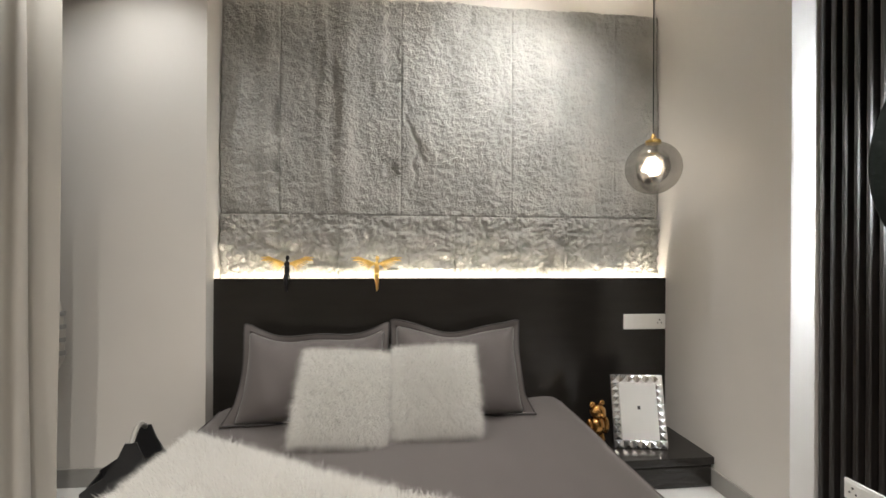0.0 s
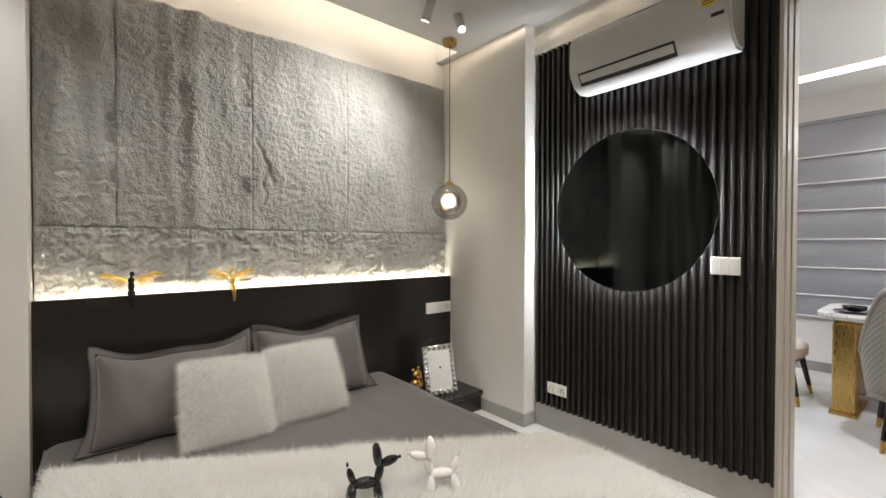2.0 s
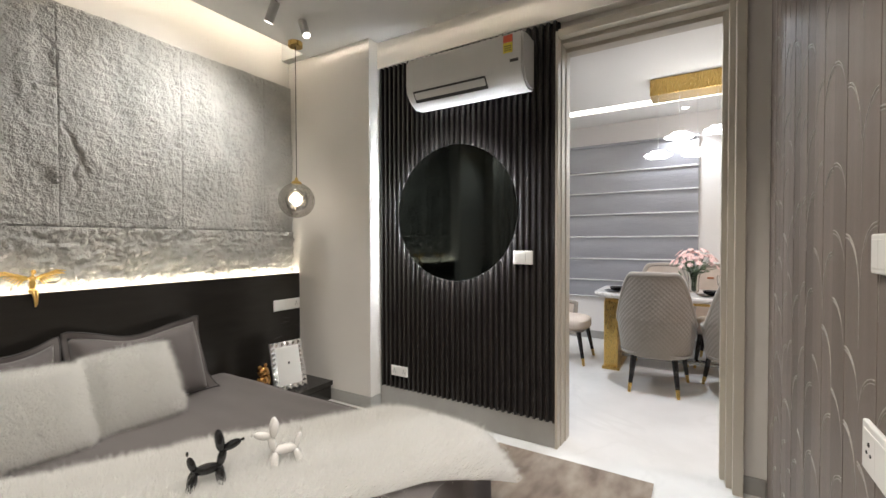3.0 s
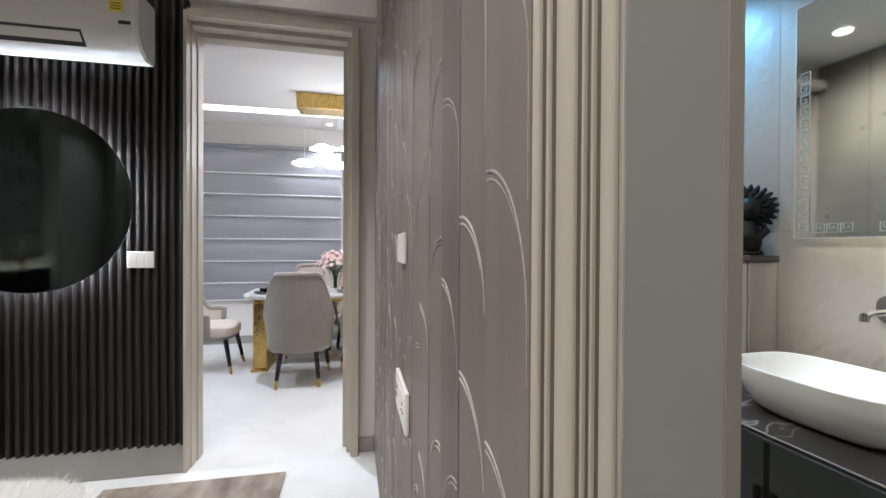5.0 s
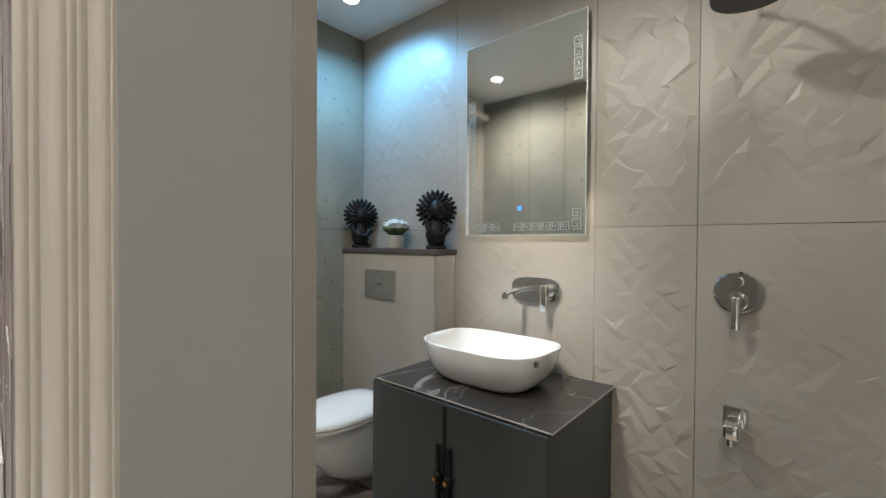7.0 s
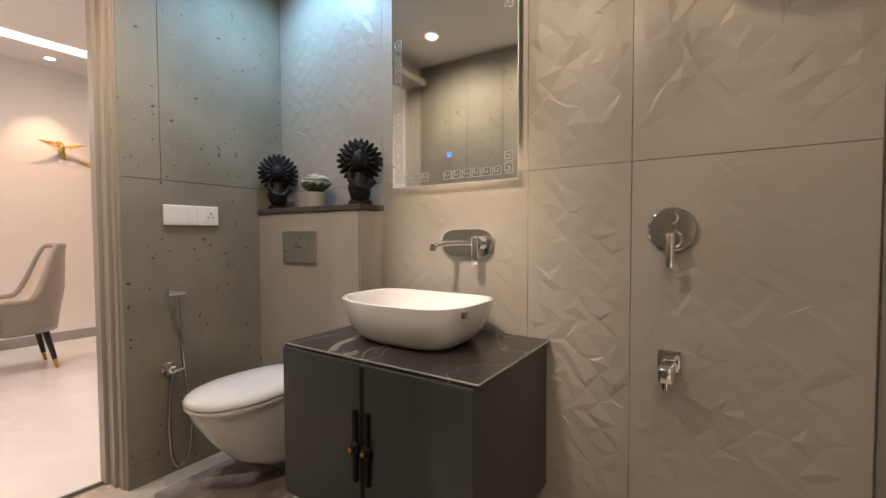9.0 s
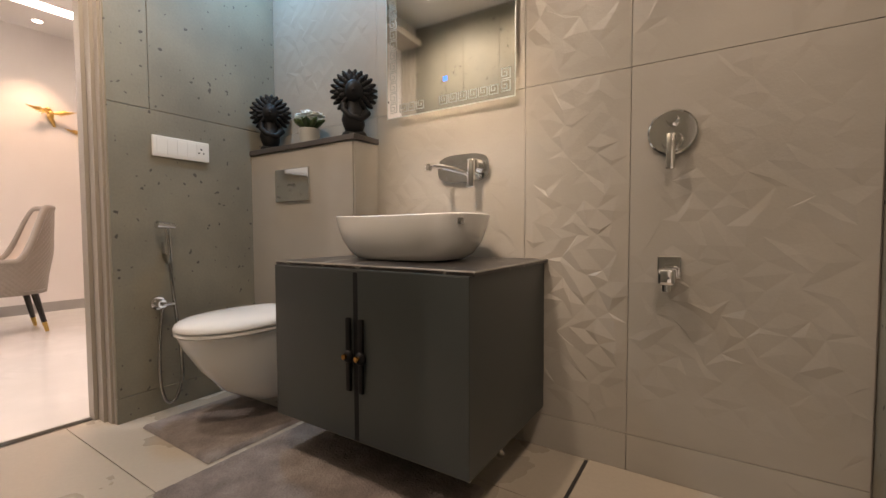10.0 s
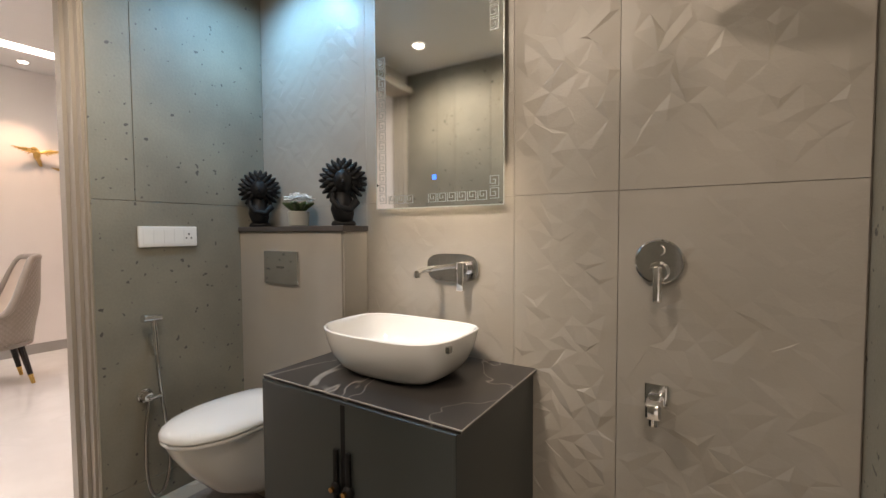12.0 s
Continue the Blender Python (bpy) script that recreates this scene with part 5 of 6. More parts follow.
def key_unit(bm, cx, cz, s, turn):
    """One meander of the border, as thin square bars."""
    c, q = (math.cos(turn), math.sin(turn))
    path = ((-0.5, -0.5), (-0.5, 0.5), (0.4, 0.5), (0.4, -0.25), (-0.15, -0.25), (-0.15, 0.15), (0.12, 0.15))
    pts = [(cx + s * (x * c - z * q), cz + s * (x * q + z * c)) for x, z in path] + [(cx + s * (0.5 * c + 0.5 * q), cz + s * (0.5 * q - 0.5 * c))]
    for (a, b) in list(zip(path, path[1:])) + [((0.4, -0.5), (-0.5, -0.5))]:
        xa, za, xb, zb = cx + s * (a[0] * c - a[1] * q), cz + s * (a[0] * q + a[1] * c), cx + s * (b[0] * c - b[1] * q), cz + s * (b[0] * q + b[1] * c)
        w = 0.0012
        box(bm, min(xa, xb) - w, max(xa, xb) + w, 0.0078, 0.0086, min(za, zb) - w, max(za, zb) + w)


bm = bmesh.new()
for k in range(14):
    key_unit(bm, MW - 0.040, 0.05 + k * 0.050, 0.042, 0)
for k in range(4):
    key_unit(bm, -MW + 0.046, 0.73 + k * 0.050, 0.042, 0)
    key_unit(bm, -MW + 0.046, 0.05 + k * 0.050, 0.042, 0) if k < 2 else None
for k in range(6):
    key_unit(bm, -MW + 0.10 + k * 0.050, 0.046, 0.040, math.pi / 2)
for k in range(3):
    key_unit(bm, MW - 0.10 - k * 0.050, 0.046, 0.040, math.pi / 2)
part("key_pattern", bm, FROST, mir, "etched key pattern")["kind"] = "stuff"
part("touch_switch", boxed(-0.011, 0.011, 0.0062, 0.0075, 0.125, 0.147, bevel=0.0005, seg=1), BLUE_TOUCH, mir, "small blue touch light")
bm = boxed(-MW + 0.05, MW - 0.05, -0.022, -0.014, 0.10, 0.11)
part("back_light", bm, LED_MIRROR, mir, "warm back light")
part("carrier", boxed(-MW + 0.07, MW - 0.07, -0.024, -0.001, 0.125, MH - 0.05), AC_WHITE, mir)

# busts and flower pot on the ledge


def bust(at, turn, s, label):
    """A black bust with a crown of petals, one plain mesh."""
    bm = bmesh.new()
    lathe(bm, ((0.050, 0.0), (0.054, 0.006), (0.050, 0.018), (0.040, 0.026)), seg=24, sx=1.1, sy=0.8)
    # a torso that turns and widens to the shoulders
    tube(bm, [(0.0, 0, 0.018), (0.0, 0.004, 0.05), (0.006, 0.004, 0.08), (0.004, 0.002, 0.11), (0.0, 0, 0.14), (0, 0, 0.20)], 0.050, 14, lambda t: 0.80 + 0.42 * math.sin(math.pi * min(1.0, t * 1.15)) - 0.28 * t)
    tube(bm, [(-0.062, 0.012, 0.115), (-0.030, 0.046, 0.075), (0.020, 0.050, 0.085), (0.050, 0.034, 0.120), (0.045, 0.030, 0.150)], 0.019, 10, lambda t: 1.0 - 0.35 * t)
    ball(bm, (0, 0.024, 0.212), 0.043, 0.044, 0.054, seg=18)
    rod(bm, (0, 0.062, 0.214), (0, 0.074, 0.202), 0.006, 0.005, 8)
    ball(bm, (0, 0.060, 0.190), 0.013, 0.009, 0.006, seg=10)
    # a scalloped crown: rings of round petals, packed close
    for ring, (r, cnt, y, size) in enumerate(((0.086, 23, -0.016, 0.022), (0.070, 19, 0.000, 0.021), (0.054, 15, 0.014, 0.018))):
        for k in range(cnt):
            a = 2 * math.pi * (k + 0.5 * ring) / cnt
            if ring == 2 and abs(a - 1.5 * math.pi) < 0.5:
                continue
            d = Vector((math.cos(a), 0, math.sin(a)))
            q = d.to_track_quat("Z", "Y").to_matrix()
            ball(bm, d * r + Vector((0, y, 0.215)), size * 0.66, 0.012, size * 1.35, q, 10)
    lathe(bm, ((0.01, 0.0), (0.078, 0.004), (0.078, 0.012), (0.01, 0.02)), (0, -0.018, 0.215), 24, tilt=Matrix(((1, 0, 0), (0, 0, 1), (0, -1, 0))))
    ob = link("bust_figurine", bm, BLACK_RESIN, 80)
    ob.matrix_basis = pose(*at, 0, 0, turn) @ Matrix.Diagonal((s, s, s, 1))
    return tagged(ob, label, "figurine", "black busts on the ledge")


bust((1.685, -2.565, 1.360), 52, 1.0, "matt black bust with a petal crown on the stone ledge")
bust((1.022, -2.570, 1.360), 44, 1.03, "matt black bust with a petal crown on the stone ledge")
pot = thing("flower_pot", (1.35, -2.565, 1.360), "small grey pot of white artificial flowers on the ledge", "flower pot")
part("pot", lathe(bmesh.new(), ((0.045, 0.0), (0.052, 0.004), (0.056, 0.075), (0.052, 0.08), (0.048, 0.07))), REVEAL, pot, "grey round pot", 40)
random.seed(3)
bm, bl = bmesh.new(), bmesh.new()
for k in range(46):
    a, r = random.uniform(0, 6.28), 0.085 * math.sqrt(random.random())
    c = Vector((r * math.cos(a), r * 0.75 * math.sin(a), 0.135 + 0.035 * (1 - (r / 0.085) ** 2) + random.uniform(-0.008, 0.008)))
    for p in range(5):
        b = 2 * math.pi * p / 5 + a
        ball(bm, c + Vector((0.010 * math.cos(b), 0.010 * math.sin(b), 0.002)), 0.008, 0.008, 0.003, None, 8)
for k in range(26):
    a, l = random.uniform(0, 6.28), random.uniform(0.07, 0.105)
    d = Vector((math.cos(a), math.sin(a) * 0.75, 0.28)).normalized()
    tube(bl, [Vector((0, 0, 0.075)) + d * 0.03, Vector((0, 0, 0.095)) + d * l * 0.7, Vector((0, 0, 0.095)) + d * l], 0.016, 6, lambda t: 0.35 + math.sin(math.pi * min(t + 0.1, 1)) * 0.6)
part("blossoms", bm, PETAL_WHITE, pot, "white blossoms", 60)
part("leaves", bl, LEAF, pot, "dark green leaves", 60)

# switch plate, health faucet
sp = socket_plate("socket_plate", (BATH_X, -2.125, 1.31), 0.272, 0.102, "-x", "long white switch and socket plate on the concrete tiles", "ssssk")
hf = thing("health_faucet", (BATH_X, -1.995, 0.0), "chrome hand-held bidet spray with a flexible hose on the concrete tiles", "bidet spray")
part("valve_body", rod(bmesh.new(), (0, 0, 0.54), (-0.055, 0, 0.54), 0.024, 0.020), CHROME, hf, smooth=40)
part("valve_lever", boxed(-0.075, -0.05, -0.05, 0.008, 0.532, 0.548, bevel=0.005), CHROME, hf, smooth=40)
part("wall_flange", rod(bmesh.new(), (0, 0, 0.54), (-0.010, 0, 0.54), 0.036, 0.032, 24), CHROME, hf, smooth=40)
part("holder", boxed(-0.045, 0.0, -0.052, -0.022, 0.78, 0.84, bevel=0.006), CHROME, hf)
part("spray_handle", tube(bmesh.new(), [(-0.05, -0.040, 0.74), (-0.05, -0.036, 0.84), (-0.055, -0.028, 0.915)], 0.013, 12), CHROME, hf, smooth=60)
part("spray_head", rod(bmesh.new(), (-0.055, -0.060, 0.918), (-0.065, 0.022, 0.926), 0.015, 0.019), CHROME, hf, smooth=40)
way = [Vector(p) for p in ((-0.05, 0.0, 0.525), (-0.05, 0.016, 0.40), (-0.052, 0.022, 0.20), (-0.055, 0.008, 0.085), (-0.058, -0.022, 0.050),
                           (-0.058, -0.055, 0.085), (-0.058, -0.078, 0.20), (-0.055, -0.064, 0.42), (-0.05, -0.046, 0.62), (-0.05, -0.040, 0.745))]
pts = []
for k in range(len(way) - 1):
    p0, p1, p2, p3 = way[max(k - 1, 0)], way[k], way[k + 1], way[min(k + 2, len(way) - 1)]
    for q in (i / 5 for i in range(5)):
        pts.append(0.5 * (2 * p1 + (p2 - p0) * q + (2 * p0 - 5 * p1 + 4 * p2 - p3) * q * q + (3 * p1 - p0 - 3 * p2 + p3) * q ** 3))
pts.append(way[-1])
part("hose", tube(bmesh.new(), pts, 0.0075, 8), STEEL, hf, "flexible steel hose", 60)

# shower fittings
mx = thing("shower_mixer", (-0.368, BATH_Y + 0.008, 1.19), "round chrome concealed shower mixer on the relief tiles", "shower mixer")
rot = Matrix(((1, 0, 0), (0, 0, 1), (0, -1, 0)))
part("plate", lathe(bmesh.new(), ((0.076, 0.0), (0.076, 0.006), (0.071, 0.010)), (0, 0, 0.032), 48, tilt=rot), CHROME, mx, smooth=30)
part("knob", rod(bmesh.new(), (0, 0.01, 0.072), (0, 0.045, 0.072), 0.020, 0.017, 24), CHROME, mx, smooth=40)
bm = rod(bmesh.new(), (0, 0.01, 0.0), (0, 0.055, 0.0), 0.034, 0.028, 28)
box(bm, -0.014, 0.014, 0.05, 0.068, -0.10, 0.02, bevel=0.007)
part("lever", bm, CHROME, mx, smooth=40)
bt = thing("bib_tap", (-0.366, BATH_Y + 0.008, 0.745), "small square chrome spout tap low on the shower wall", "tap")
part("plate", boxed(-0.036, 0.036, 0, 0.008, -0.02, 0.055, bevel=0.003), CHROME, bt)
part("spout", boxed(-0.026, 0.026, 0.008, 0.115, -0.035, 0.02, bevel=0.012, seg=3), CHROME, bt, smooth=40)
part("nozzle", rod(bmesh.new(), (0, 0.095, -0.03), (0, 0.095, -0.055), 0.016), CHROME, bt, smooth=40)
sh = thing("rain_shower", (-0.42, BATH_Y + 0.008, 2.20), "dark round shower head on a wall arm", "shower head")
part("arm", tube(bmesh.new(), [(0, 0, 0.02), (0, 0.12, 0.03), (0, 0.26, 0.01), (0, 0.32, -0.03)], 0.011, 12), CHROME, sh, smooth=60)
part("head", lathe(bmesh.new(), ((0.105, -0.062), (0.108, -0.055), (0.10, -0.045), (0.02, -0.03)), (0, 0.33, 0), 40), DARK_PLASTIC, sh, smooth=40)

# bath mats


def bath_mat(at, w, d, turn, label):
    ob = thing("bath_mat", at, label, "bath mat", "bath mats", turn)
    def f(u, v):
        e = min(u * w, (1 - u) * w, v * d, (1 - v) * d)
        return ((u - 0.5) * w, (v - 0.5) * d, 0.002 + 0.016 * min(1, e / 0.012) ** 0.5 + 0.004 * noise.noise(Vector((u * w * 40, v * d * 40, 2))) * min(1, e / 0.02))
    part("cloth", sheet(bmesh.new(), f, int(w / 0.010), int(d / 0.010)), MAT, ob, smooth=80)


bath_mat((1.39, -2.09, 0.0), 0.55, 0.46, 0, "taupe shaggy bath mat in front of the toilet")
bath_mat((0.61, -1.97, 0.0), 0.93, 0.63, 0, "taupe shaggy bath mat in front of the vanity")
for at in ((1.45, -2.30), (1.447, -1.458), (0.35, -1.28), (-0.62, -1.85)):
    dl = thing("downlight", (*at, 2.80), "round recessed ceiling downlight, lit", "downlight", "bathroom downlights")
    part("ring", lathe(bmesh.new(), ((0.055, -0.006), (0.060, -0.004), (0.060, 0.0)), seg=32), AC_WHITE, dl, smooth=30)
    part("lens", lathe(bmesh.new(), ((0.042, -0.009), (0.044, -0.0065)), seg=32), DOWNLIGHT, dl, "lit lens")

turned([ob for ob in bpy.data.objects if ob not in elsewhere])
front = tagged(new("wall_entrance_tiles"), "pitted grey concrete-look tiles facing the mirror", "tiled wall", kind="structure")
for x0, x1 in ((REVEAL_X + 0.03, 0.32), (0.323, 1.0), (1.003, 1.345), (1.348, 1.528), (1.531, 1.856)):
    for z0, z1 in ((0.0, 1.479), (1.483, 2.80)):
        part("tile", boxed(x0, x1, -0.905, -0.891, z0, z1, bevel=0.0012, seg=1), CONCRETE, front)

# ---- dining room things ----


def dining_chair():
    """Curved shell chair: quilted outside, cream inside, black legs with brass tips. Faces +x."""
    ob = thing("dining_chair", (0, 0, 0), "taupe quilted dining chair with cream seat and brass-tipped black legs", "chair", "dining chairs")

    def shell(off):
        def f(u, v):
            a = radians(70 + 220 * u)
            k = abs(u - 0.5) * 2
            q = min(1.0, max(0.0, (k - 0.30) / 0.44))
            top = 0.655 + 0.46 * (1 - q * q * (3 - 2 * q)) - 0.02 * k
            z = 0.35 + (top - 0.35) * v
            r = 0.252 + 0.043 * min(1.0, (z - 0.35) / 0.35) - 0.008 * max(0.0, (z - 0.75) / 0.36) + off * 0.8
            x = r * 1.02 * math.cos(a) - 0.07 * max(0.0, z - 0.5) * (1 - k)
            y = r * 1.05 * math.sin(a)
            puff = 0.0045 * abs(math.sin((u * 58 + z * 46) * math.pi / 2) * math.sin((u * 58 - z * 46) * math.pi / 2)) ** 0.6 if off > 0 else 0.0
            rr = 1 + puff / 0.3
            return (x * rr, y * rr, z)
        return f
    part("back_shell", sheet(bmesh.new(), shell(0.045), 230, 96), CHAIR_TAUPE, ob, "taupe diamond-quilted outside", 80)
    bm = sheet(bmesh.new(), shell(0.0), 48, 20)
    part("inner_back", bm, CHAIR_CREAM, ob, "smooth cream inside", 80)
    f0, f1 = shell(0.0), shell(0.045)
    bm = bmesh.new()
    rim = [tuple((Vector(f0(u, 1)) + Vector(f1(u, 1))) / 2) for u in (i / 60 for i in range(61))]
    rim = [tuple((Vector(f0(0, v)) + Vector(f1(0, v))) / 2) for v in (0.05, 0.3, 0.6, 0.85)] + rim + [tuple((Vector(f0(1, v)) + Vector(f1(1, v))) / 2) for v in (0.85, 0.6, 0.3, 0.05)]
    part("rim", tube(bm, rim, 0.029, 10), CHAIR_TAUPE, ob, smooth=80)
    part("bottom", loft(bmesh.new(), (oval(0.02, 0, 0.27, 0.29, 0.355, 3.0), oval(0.02, 0, 0.30, 0.31, 0.385, 3.0))), CHAIR_TAUPE, ob, smooth=40)
    part("seat", loft(bmesh.new(), (oval(0.04, 0, 0.27, 0.255, 0.385, 3.2), oval(0.05, 0, 0.29, 0.265, 0.41, 3.2), oval(0.05, 0, 0.29, 0.265, 0.49, 3.2), oval(0.05, 0, 0.26, 0.24, 0.515, 3.2), oval(0.05, 0, 0.12, 0.11, 0.525, 3.0))), CHAIR_CREAM, ob, "cream padded seat", 50)
    for sx, x0, x1, y0, y1 in ((-1, -0.18, -0.235, 0.165, 0.195), (1, 0.26, 0.315, 0.215, 0.255)):
        for sy in (-1, 1):
            a, b = Vector((x0, sy * y0, 0.37)), Vector((x1, sy * y1, 0.085))
            l = part("leg", rod(bmesh.new(), a, b, 0.027, 0.019), LEG_BLACK, ob, smooth=40)
            part("tip", rod(bmesh.new(), b, b + (b - a).normalized() * 0.085, 0.0185, 0.014), BRASS, l, "brass leg tip", 40)
    for k in (-0.11, 0.0, 0.11):
        part("tab", boxed(-0.315, -0.285, k - 0.035, k + 0.035, 0.955, 0.98, bevel=0.004), TERRACOTTA, ob, "copper-coloured tab")
    return ob


first = dining_chair()
first.matrix_basis = pose(3.88, -0.155, 0, 0, 0, 0)
for at, turn in (((3.96, -0.87), 10), ((5.12, -0.14), 180), ((5.12, -0.74), 180), ((4.50, 0.93), -90), ((4.72, -1.83), 90)):
    copy_thing(first, pose(at[0], at[1], 0, 0, 0, turn))

tab = thing("dining_table", (4.62, -0.52, 0), "long dining table with a white marble top and brushed gold pedestals", "dining table")
bm = loft(bmesh.new(), [oval(0, 0, 0.46 * s, 1.02 * (1 - (1 - s) * 0.4), z, 9, 64) for s, z in ((0.93, 0.80), (1.0, 0.83), (1.0, 0.85), (0.995, 0.855))])
part("tabletop", bm, MARBLE_WHITE, tab, "white veined marble top", 40)
part("apron", boxed(-0.36, 0.36, -0.90, 0.90, 0.765, 0.80, bevel=0.004), BRASS, tab)
for y in (-0.80, 0.84):
    ped = part("pedestal", boxed(-0.335, 0.335, y - 0.065, y + 0.065, 0.03, 0.765), BRASS, tab, "ribbed brushed gold pedestal")
    for k in range(9):
        part("rib", boxed(-0.34 + k * 0.075, -0.27 + k * 0.075, y - 0.075, y + 0.075, 0.03, 0.765, bevel=0.012), BRASS, ped)
    part("plinth", boxed(-0.36, 0.36, y - 0.09, y + 0.09, 0.0, 0.03, bevel=0.004), BRASS, tab)
part("stretcher", boxed(-0.05, 0.05, -0.74, 0.78, 0.09, 0.13, bevel=0.006), STEEL, tab)

# vase of flowers
vase = thing("flower_vase", (4.72, -0.46, 0.855), "clear glass vase of pale pink flowers on the dining table", "flower vase")
part("glass", lathe(bmesh.new(), ((0.045, 0.0), (0.05, 0.01), (0.05, 0.12), (0.062, 0.24), (0.058, 0.24), (0.046, 0.12), (0.044, 0.015))), CLEAR, vase, "clear glass", 40)
random.seed(12)
stems, leaves, flowers = bmesh.new(), bmesh.new(), bmesh.new()
for k in range(60):
    a, r = random.uniform(0, 6.28), 0.23 * math.sqrt(random.random())
    tip = Vector((r * math.cos(a), r * math.sin(a), 0.46 - 0.15 * (r / 0.23) ** 2 + random.uniform(-0.05, 0.04)))
    if k % 2 == 0:
        tube(stems, [Vector((random.uniform(-0.02, 0.02), random.uniform(-0.02, 0.02), 0.02)), Vector((tip.x * 0.2, tip.y * 0.2, 0.22)), tip], 0.003, 5)
    n = Vector((tip.x, tip.y, 0.16)).normalized()
    q = n.to_track_quat("Z", "Y").to_matrix()
    for p in range(8):
        b = 2 * math.pi * p / 8
        ball(flowers, tip + q @ Vector((0.020 * math.cos(b), 0.020 * math.sin(b), 0.003)), 0.014, 0.006, 0.004, q @ Matrix.Rotation(b, 3, "Z"), 8)
    ball(flowers, tip, 0.008, seg=8)
for k in range(40):
    a, r = random.uniform(0, 6.28), random.uniform(0.04, 0.15)
    c = Vector((r * math.cos(a), r * math.sin(a), random.uniform(0.20, 0.34)))
    ball(leaves, c, 0.032, 0.012, 0.006, Euler((random.uniform(-0.6, 0.6), random.uniform(-1, 0.2), a)).to_matrix(), 8)
part("stems", stems, LEAF, vase)
part("leaves", leaves, LEAF, vase, "green leaves", 60)
part("flowers", flowers, PETAL_PINK, vase, "pale pink daisies", 60)["kind"] = "stuff"

plate = thing("dinner_plate", (4.38, 0.27, 0.856), "black dinner plate with a bowl laid on the table", "plate", "table settings")
part("plate", lathe(bmesh.new(), ((0.08, 0.0), (0.13, 0.012), (0.135, 0.016), (0.12, 0.012), (0.06, 0.006)), seg=36), BLACK_GLOSS, plate, smooth=40)
part("bowl", lathe(bmesh.new(), ((0.035, 0.010), (0.07, 0.03), (0.082, 0.055), (0.078, 0.055), (0.06, 0.03)), seg=30), BLACK_GLOSS, plate, smooth=40)
for at in ((4.40, -0.62), (4.40, -1.02), (4.84, -0.12), (4.84, -0.95)):
    copy_thing(plate, pose(*at, 0.856))
gl = thing("drinking_glass", (4.52, -0.70, 0.856), "clear stemmed drinking glass on the dining table", "glass", "table settings")
part("bowl", lathe(bmesh.new(), ((0.03, 0.0), (0.03, 0.004), (0.005, 0.012), (0.005, 0.09), (0.028, 0.11), (0.036, 0.15), (0.032, 0.21), (0.030, 0.21), (0.033, 0.15), (0.02, 0.115)), seg=24), CLEAR, gl, smooth=40)
for at in ((4.52, -0.90), (4.75, -0.80), (4.72, -0.2)):
    copy_thing(gl, pose(*at, 0.856))

# blind
bl = thing("roman_blind", (DIN_X - 0.035, 0.80, 0.0), "lilac-grey roman blind with pale horizontal battens, lowered", "blind")
zs = (0.62, 0.86, 1.165, 1.48, 1.80, 2.105, 2.40, 2.765)
for a, b in zip(zs, zs[1:]):
    def cloth(u, v, a=a, b=b):
        y = (u - 0.5) * 2.60
        z = a + (b - a) * v
        return (-0.012 * math.sin(math.pi * v) + 0.007 * noise.noise(Vector((y * 2.2, a * 3, z * 2.5))), y, z)
    part("fold", sheet(bmesh.new(), cloth, 60, 8), BLIND, bl, smooth=80)
for z in zs[:-1]:
    part("batten", rod(bmesh.new(), (-0.014, -1.30, z), (-0.014, 1.30, z), 0.009, 0.009, 10), PALE_TRIM, bl, "pale batten")
part("head_rail", boxed(-0.03, 0.03, -1.31, 1.31, 2.765, 2.80, bevel=0.004), BLIND, bl)

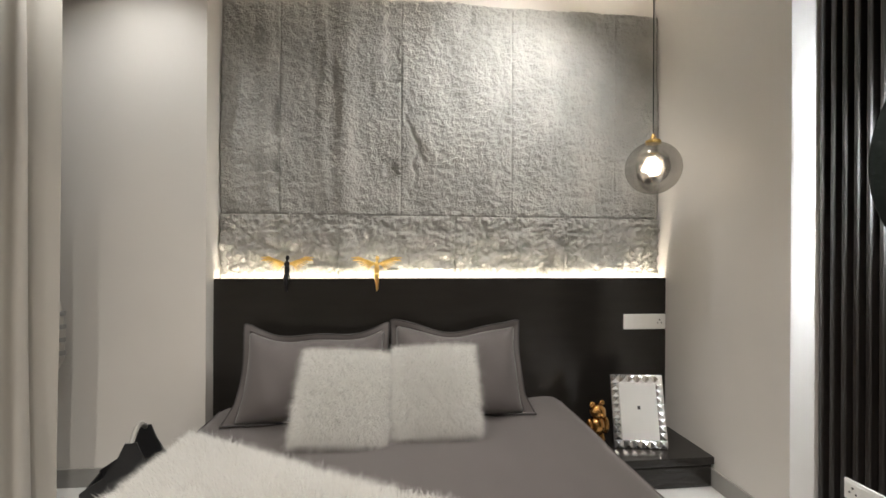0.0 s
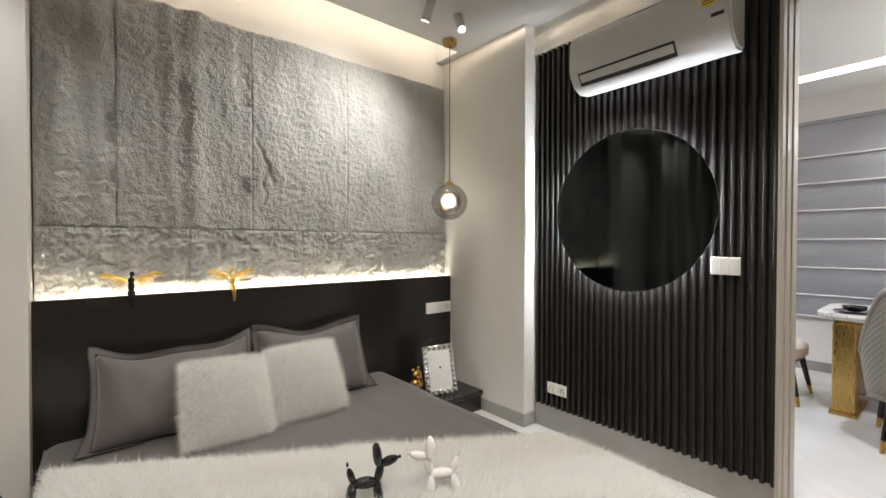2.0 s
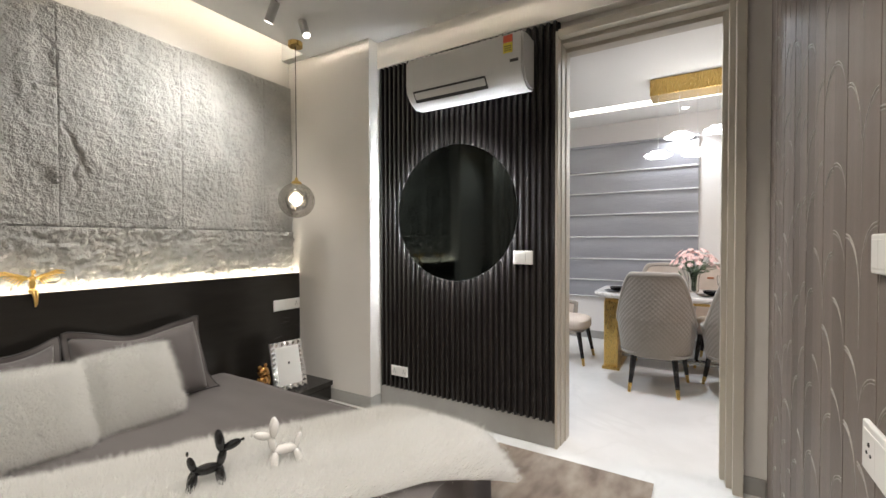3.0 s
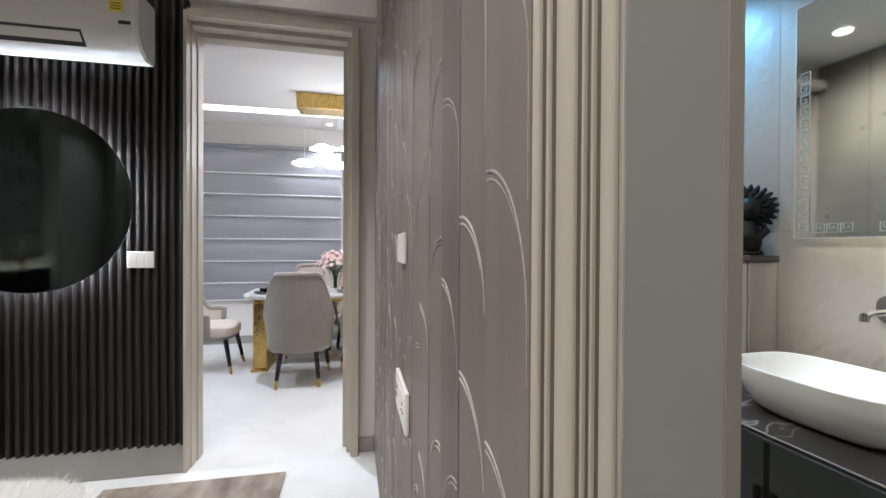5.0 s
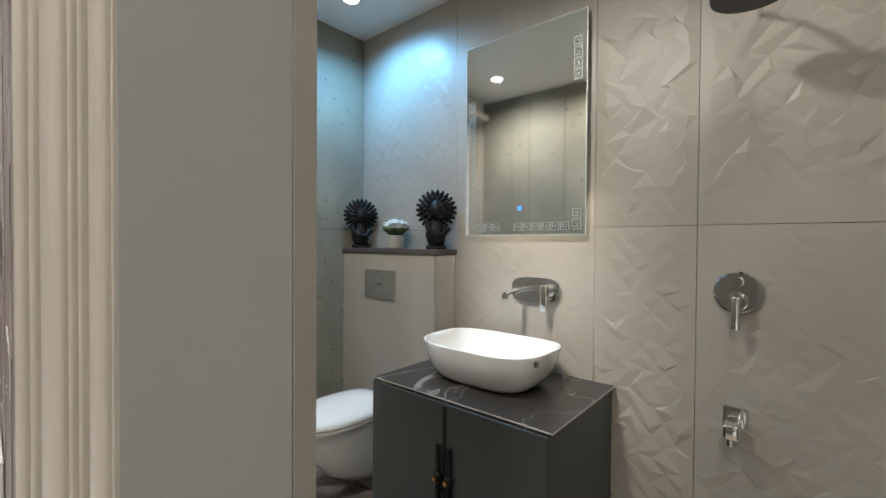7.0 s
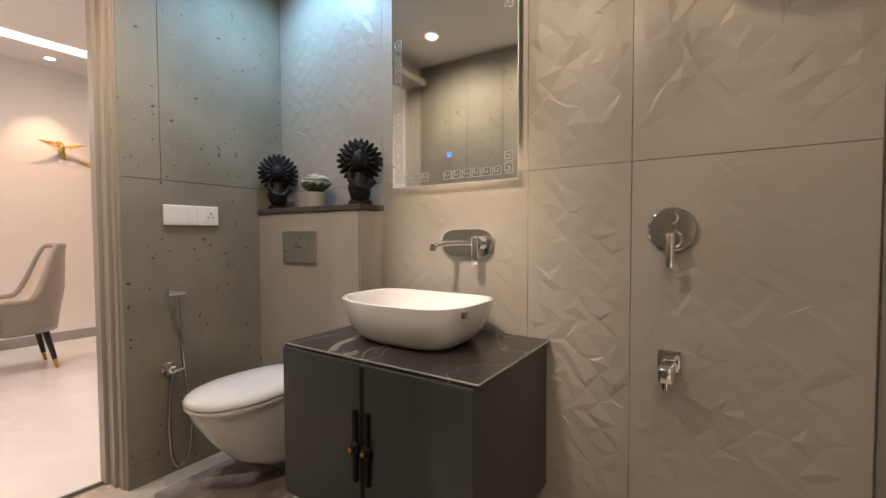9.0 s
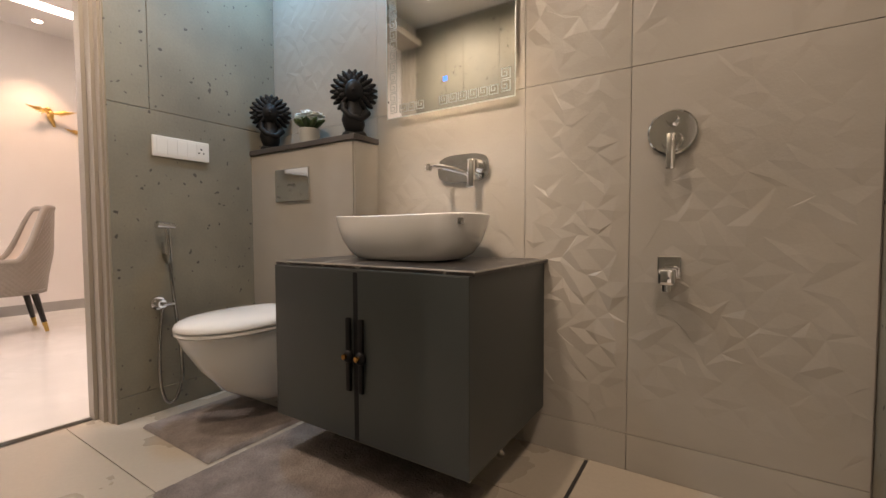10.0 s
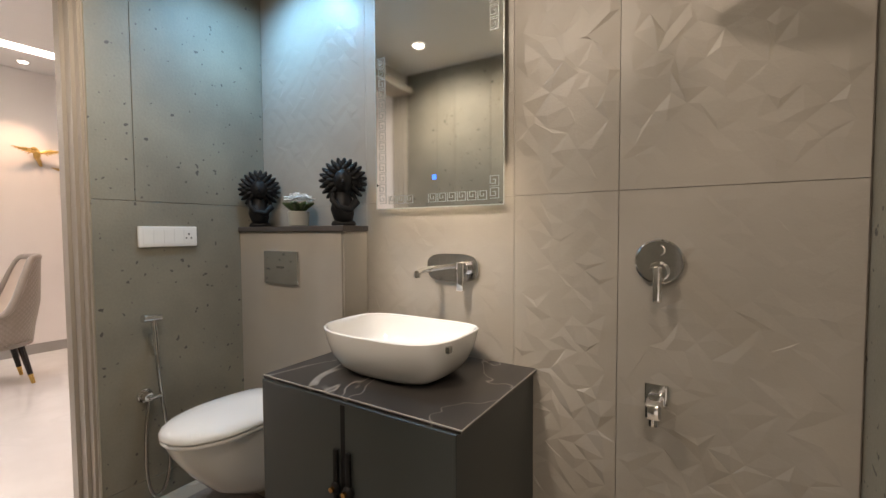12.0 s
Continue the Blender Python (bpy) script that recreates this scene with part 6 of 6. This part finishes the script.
# chandelier
ch = thing("chandelier", (4.47, -0.35, 3.12), "gold ceiling canopy with hanging lit petal-shaped pendant lamps", "chandelier")
part("canopy", boxed(-0.15, 0.15, -0.62, 0.30, -0.17, 0.0, bevel=0.006), BRASS, ch, "brushed gold box canopy")
random.seed(21)
for (dx, dy, z) in ((0.0, 0.03, -0.60), (0.0, 0.23, -0.78), (0.0, -0.135, -0.793), (0.0, -0.31, -0.58), (-0.08, -0.52, -0.70)):
    part("wire", rod(bmesh.new(), (dx, dy, -0.17), (dx, dy, z + 0.05), 0.0025, 0.0025, 6), PALE_TRIM, ch)
    bm = bmesh.new()
    for k in range(5):
        a = 2 * math.pi * k / 5 + dy * 9
        ball(bm, (dx + 0.084 * math.cos(a), dy + 0.084 * math.sin(a), z), 0.060, 0.060, 0.022, None, 12)
    for k in range(3):
        a = 2 * math.pi * k / 3
        ball(bm, (dx + 0.035 * math.cos(a), dy + 0.035 * math.sin(a), z + 0.03), 0.046, 0.046, 0.024, None, 12)
    part("petal_shade", bm, PETAL_LIGHT, ch, "lit white petal-shaped shade", 60)

for at in ((5.45, -0.35), (5.45, -2.30), (3.1, -0.2), (3.1, -2.2), (3.4, 1.9)):
    dl = thing("downlight", (*at, 3.09 if at[0] > 5.1 else 3.12), "round recessed ceiling downlight, lit", "downlight", "dining downlights")
    part("ring", lathe(bmesh.new(), ((0.050, -0.006), (0.054, -0.004), (0.054, 0.0)), seg=28), AC_WHITE, dl, smooth=30)
    part("lens", lathe(bmesh.new(), ((0.040, -0.009), (0.042, -0.0065)), seg=28), DOWNLIGHT, dl, "lit lens")


def wall_bird(at, s, label):
    """A gold bird with spread wings fixed to the far wall; one plain mesh."""
    bm = bmesh.new()
    ball(bm, (0, 0, 0), 0.03, 0.03, 0.06, None, 14)
    ball(bm, (-0.01, 0.02, 0.055), 0.02, 0.028, 0.02, None, 12)
    rod(bm, (-0.01, 0.045, 0.055), (-0.01, 0.075, 0.05), 0.008, 0.002, 8)
    rod(bm, (0, -0.01, -0.05), (0, -0.03, -0.12), 0.022, 0.012, 8)
    for q in (-1, 1):
        for k in range(6):
            t = k / 5
            a = Vector((-0.02 - 0.02 * t, q * (0.02 + 0.07 * t), 0.02 + 0.03 * t))
            tube(bm, [a, a + Vector((-0.02, q * 0.04, -0.005)), a + Vector((-0.03, q * (0.06 + 0.05 * t), -0.03 + 0.035 * t))], 0.012, 6, lambda v: 1 - 0.7 * v)
    ob = link("wall_bird", bm, GOLD, 80)
    ob.matrix_basis = pose(*at) @ Matrix.Diagonal((s, s, s, 1))
    return tagged(ob, label, "wall decoration", "gold wall birds")


wall_bird((DIN_X - 0.035, -2.43, 2.19), 1.05, "gold flying bird decoration on the dining room wall")
wall_bird((DIN_X - 0.035, -2.72, 2.00), 0.95, "gold flying bird decoration on the dining room wall")
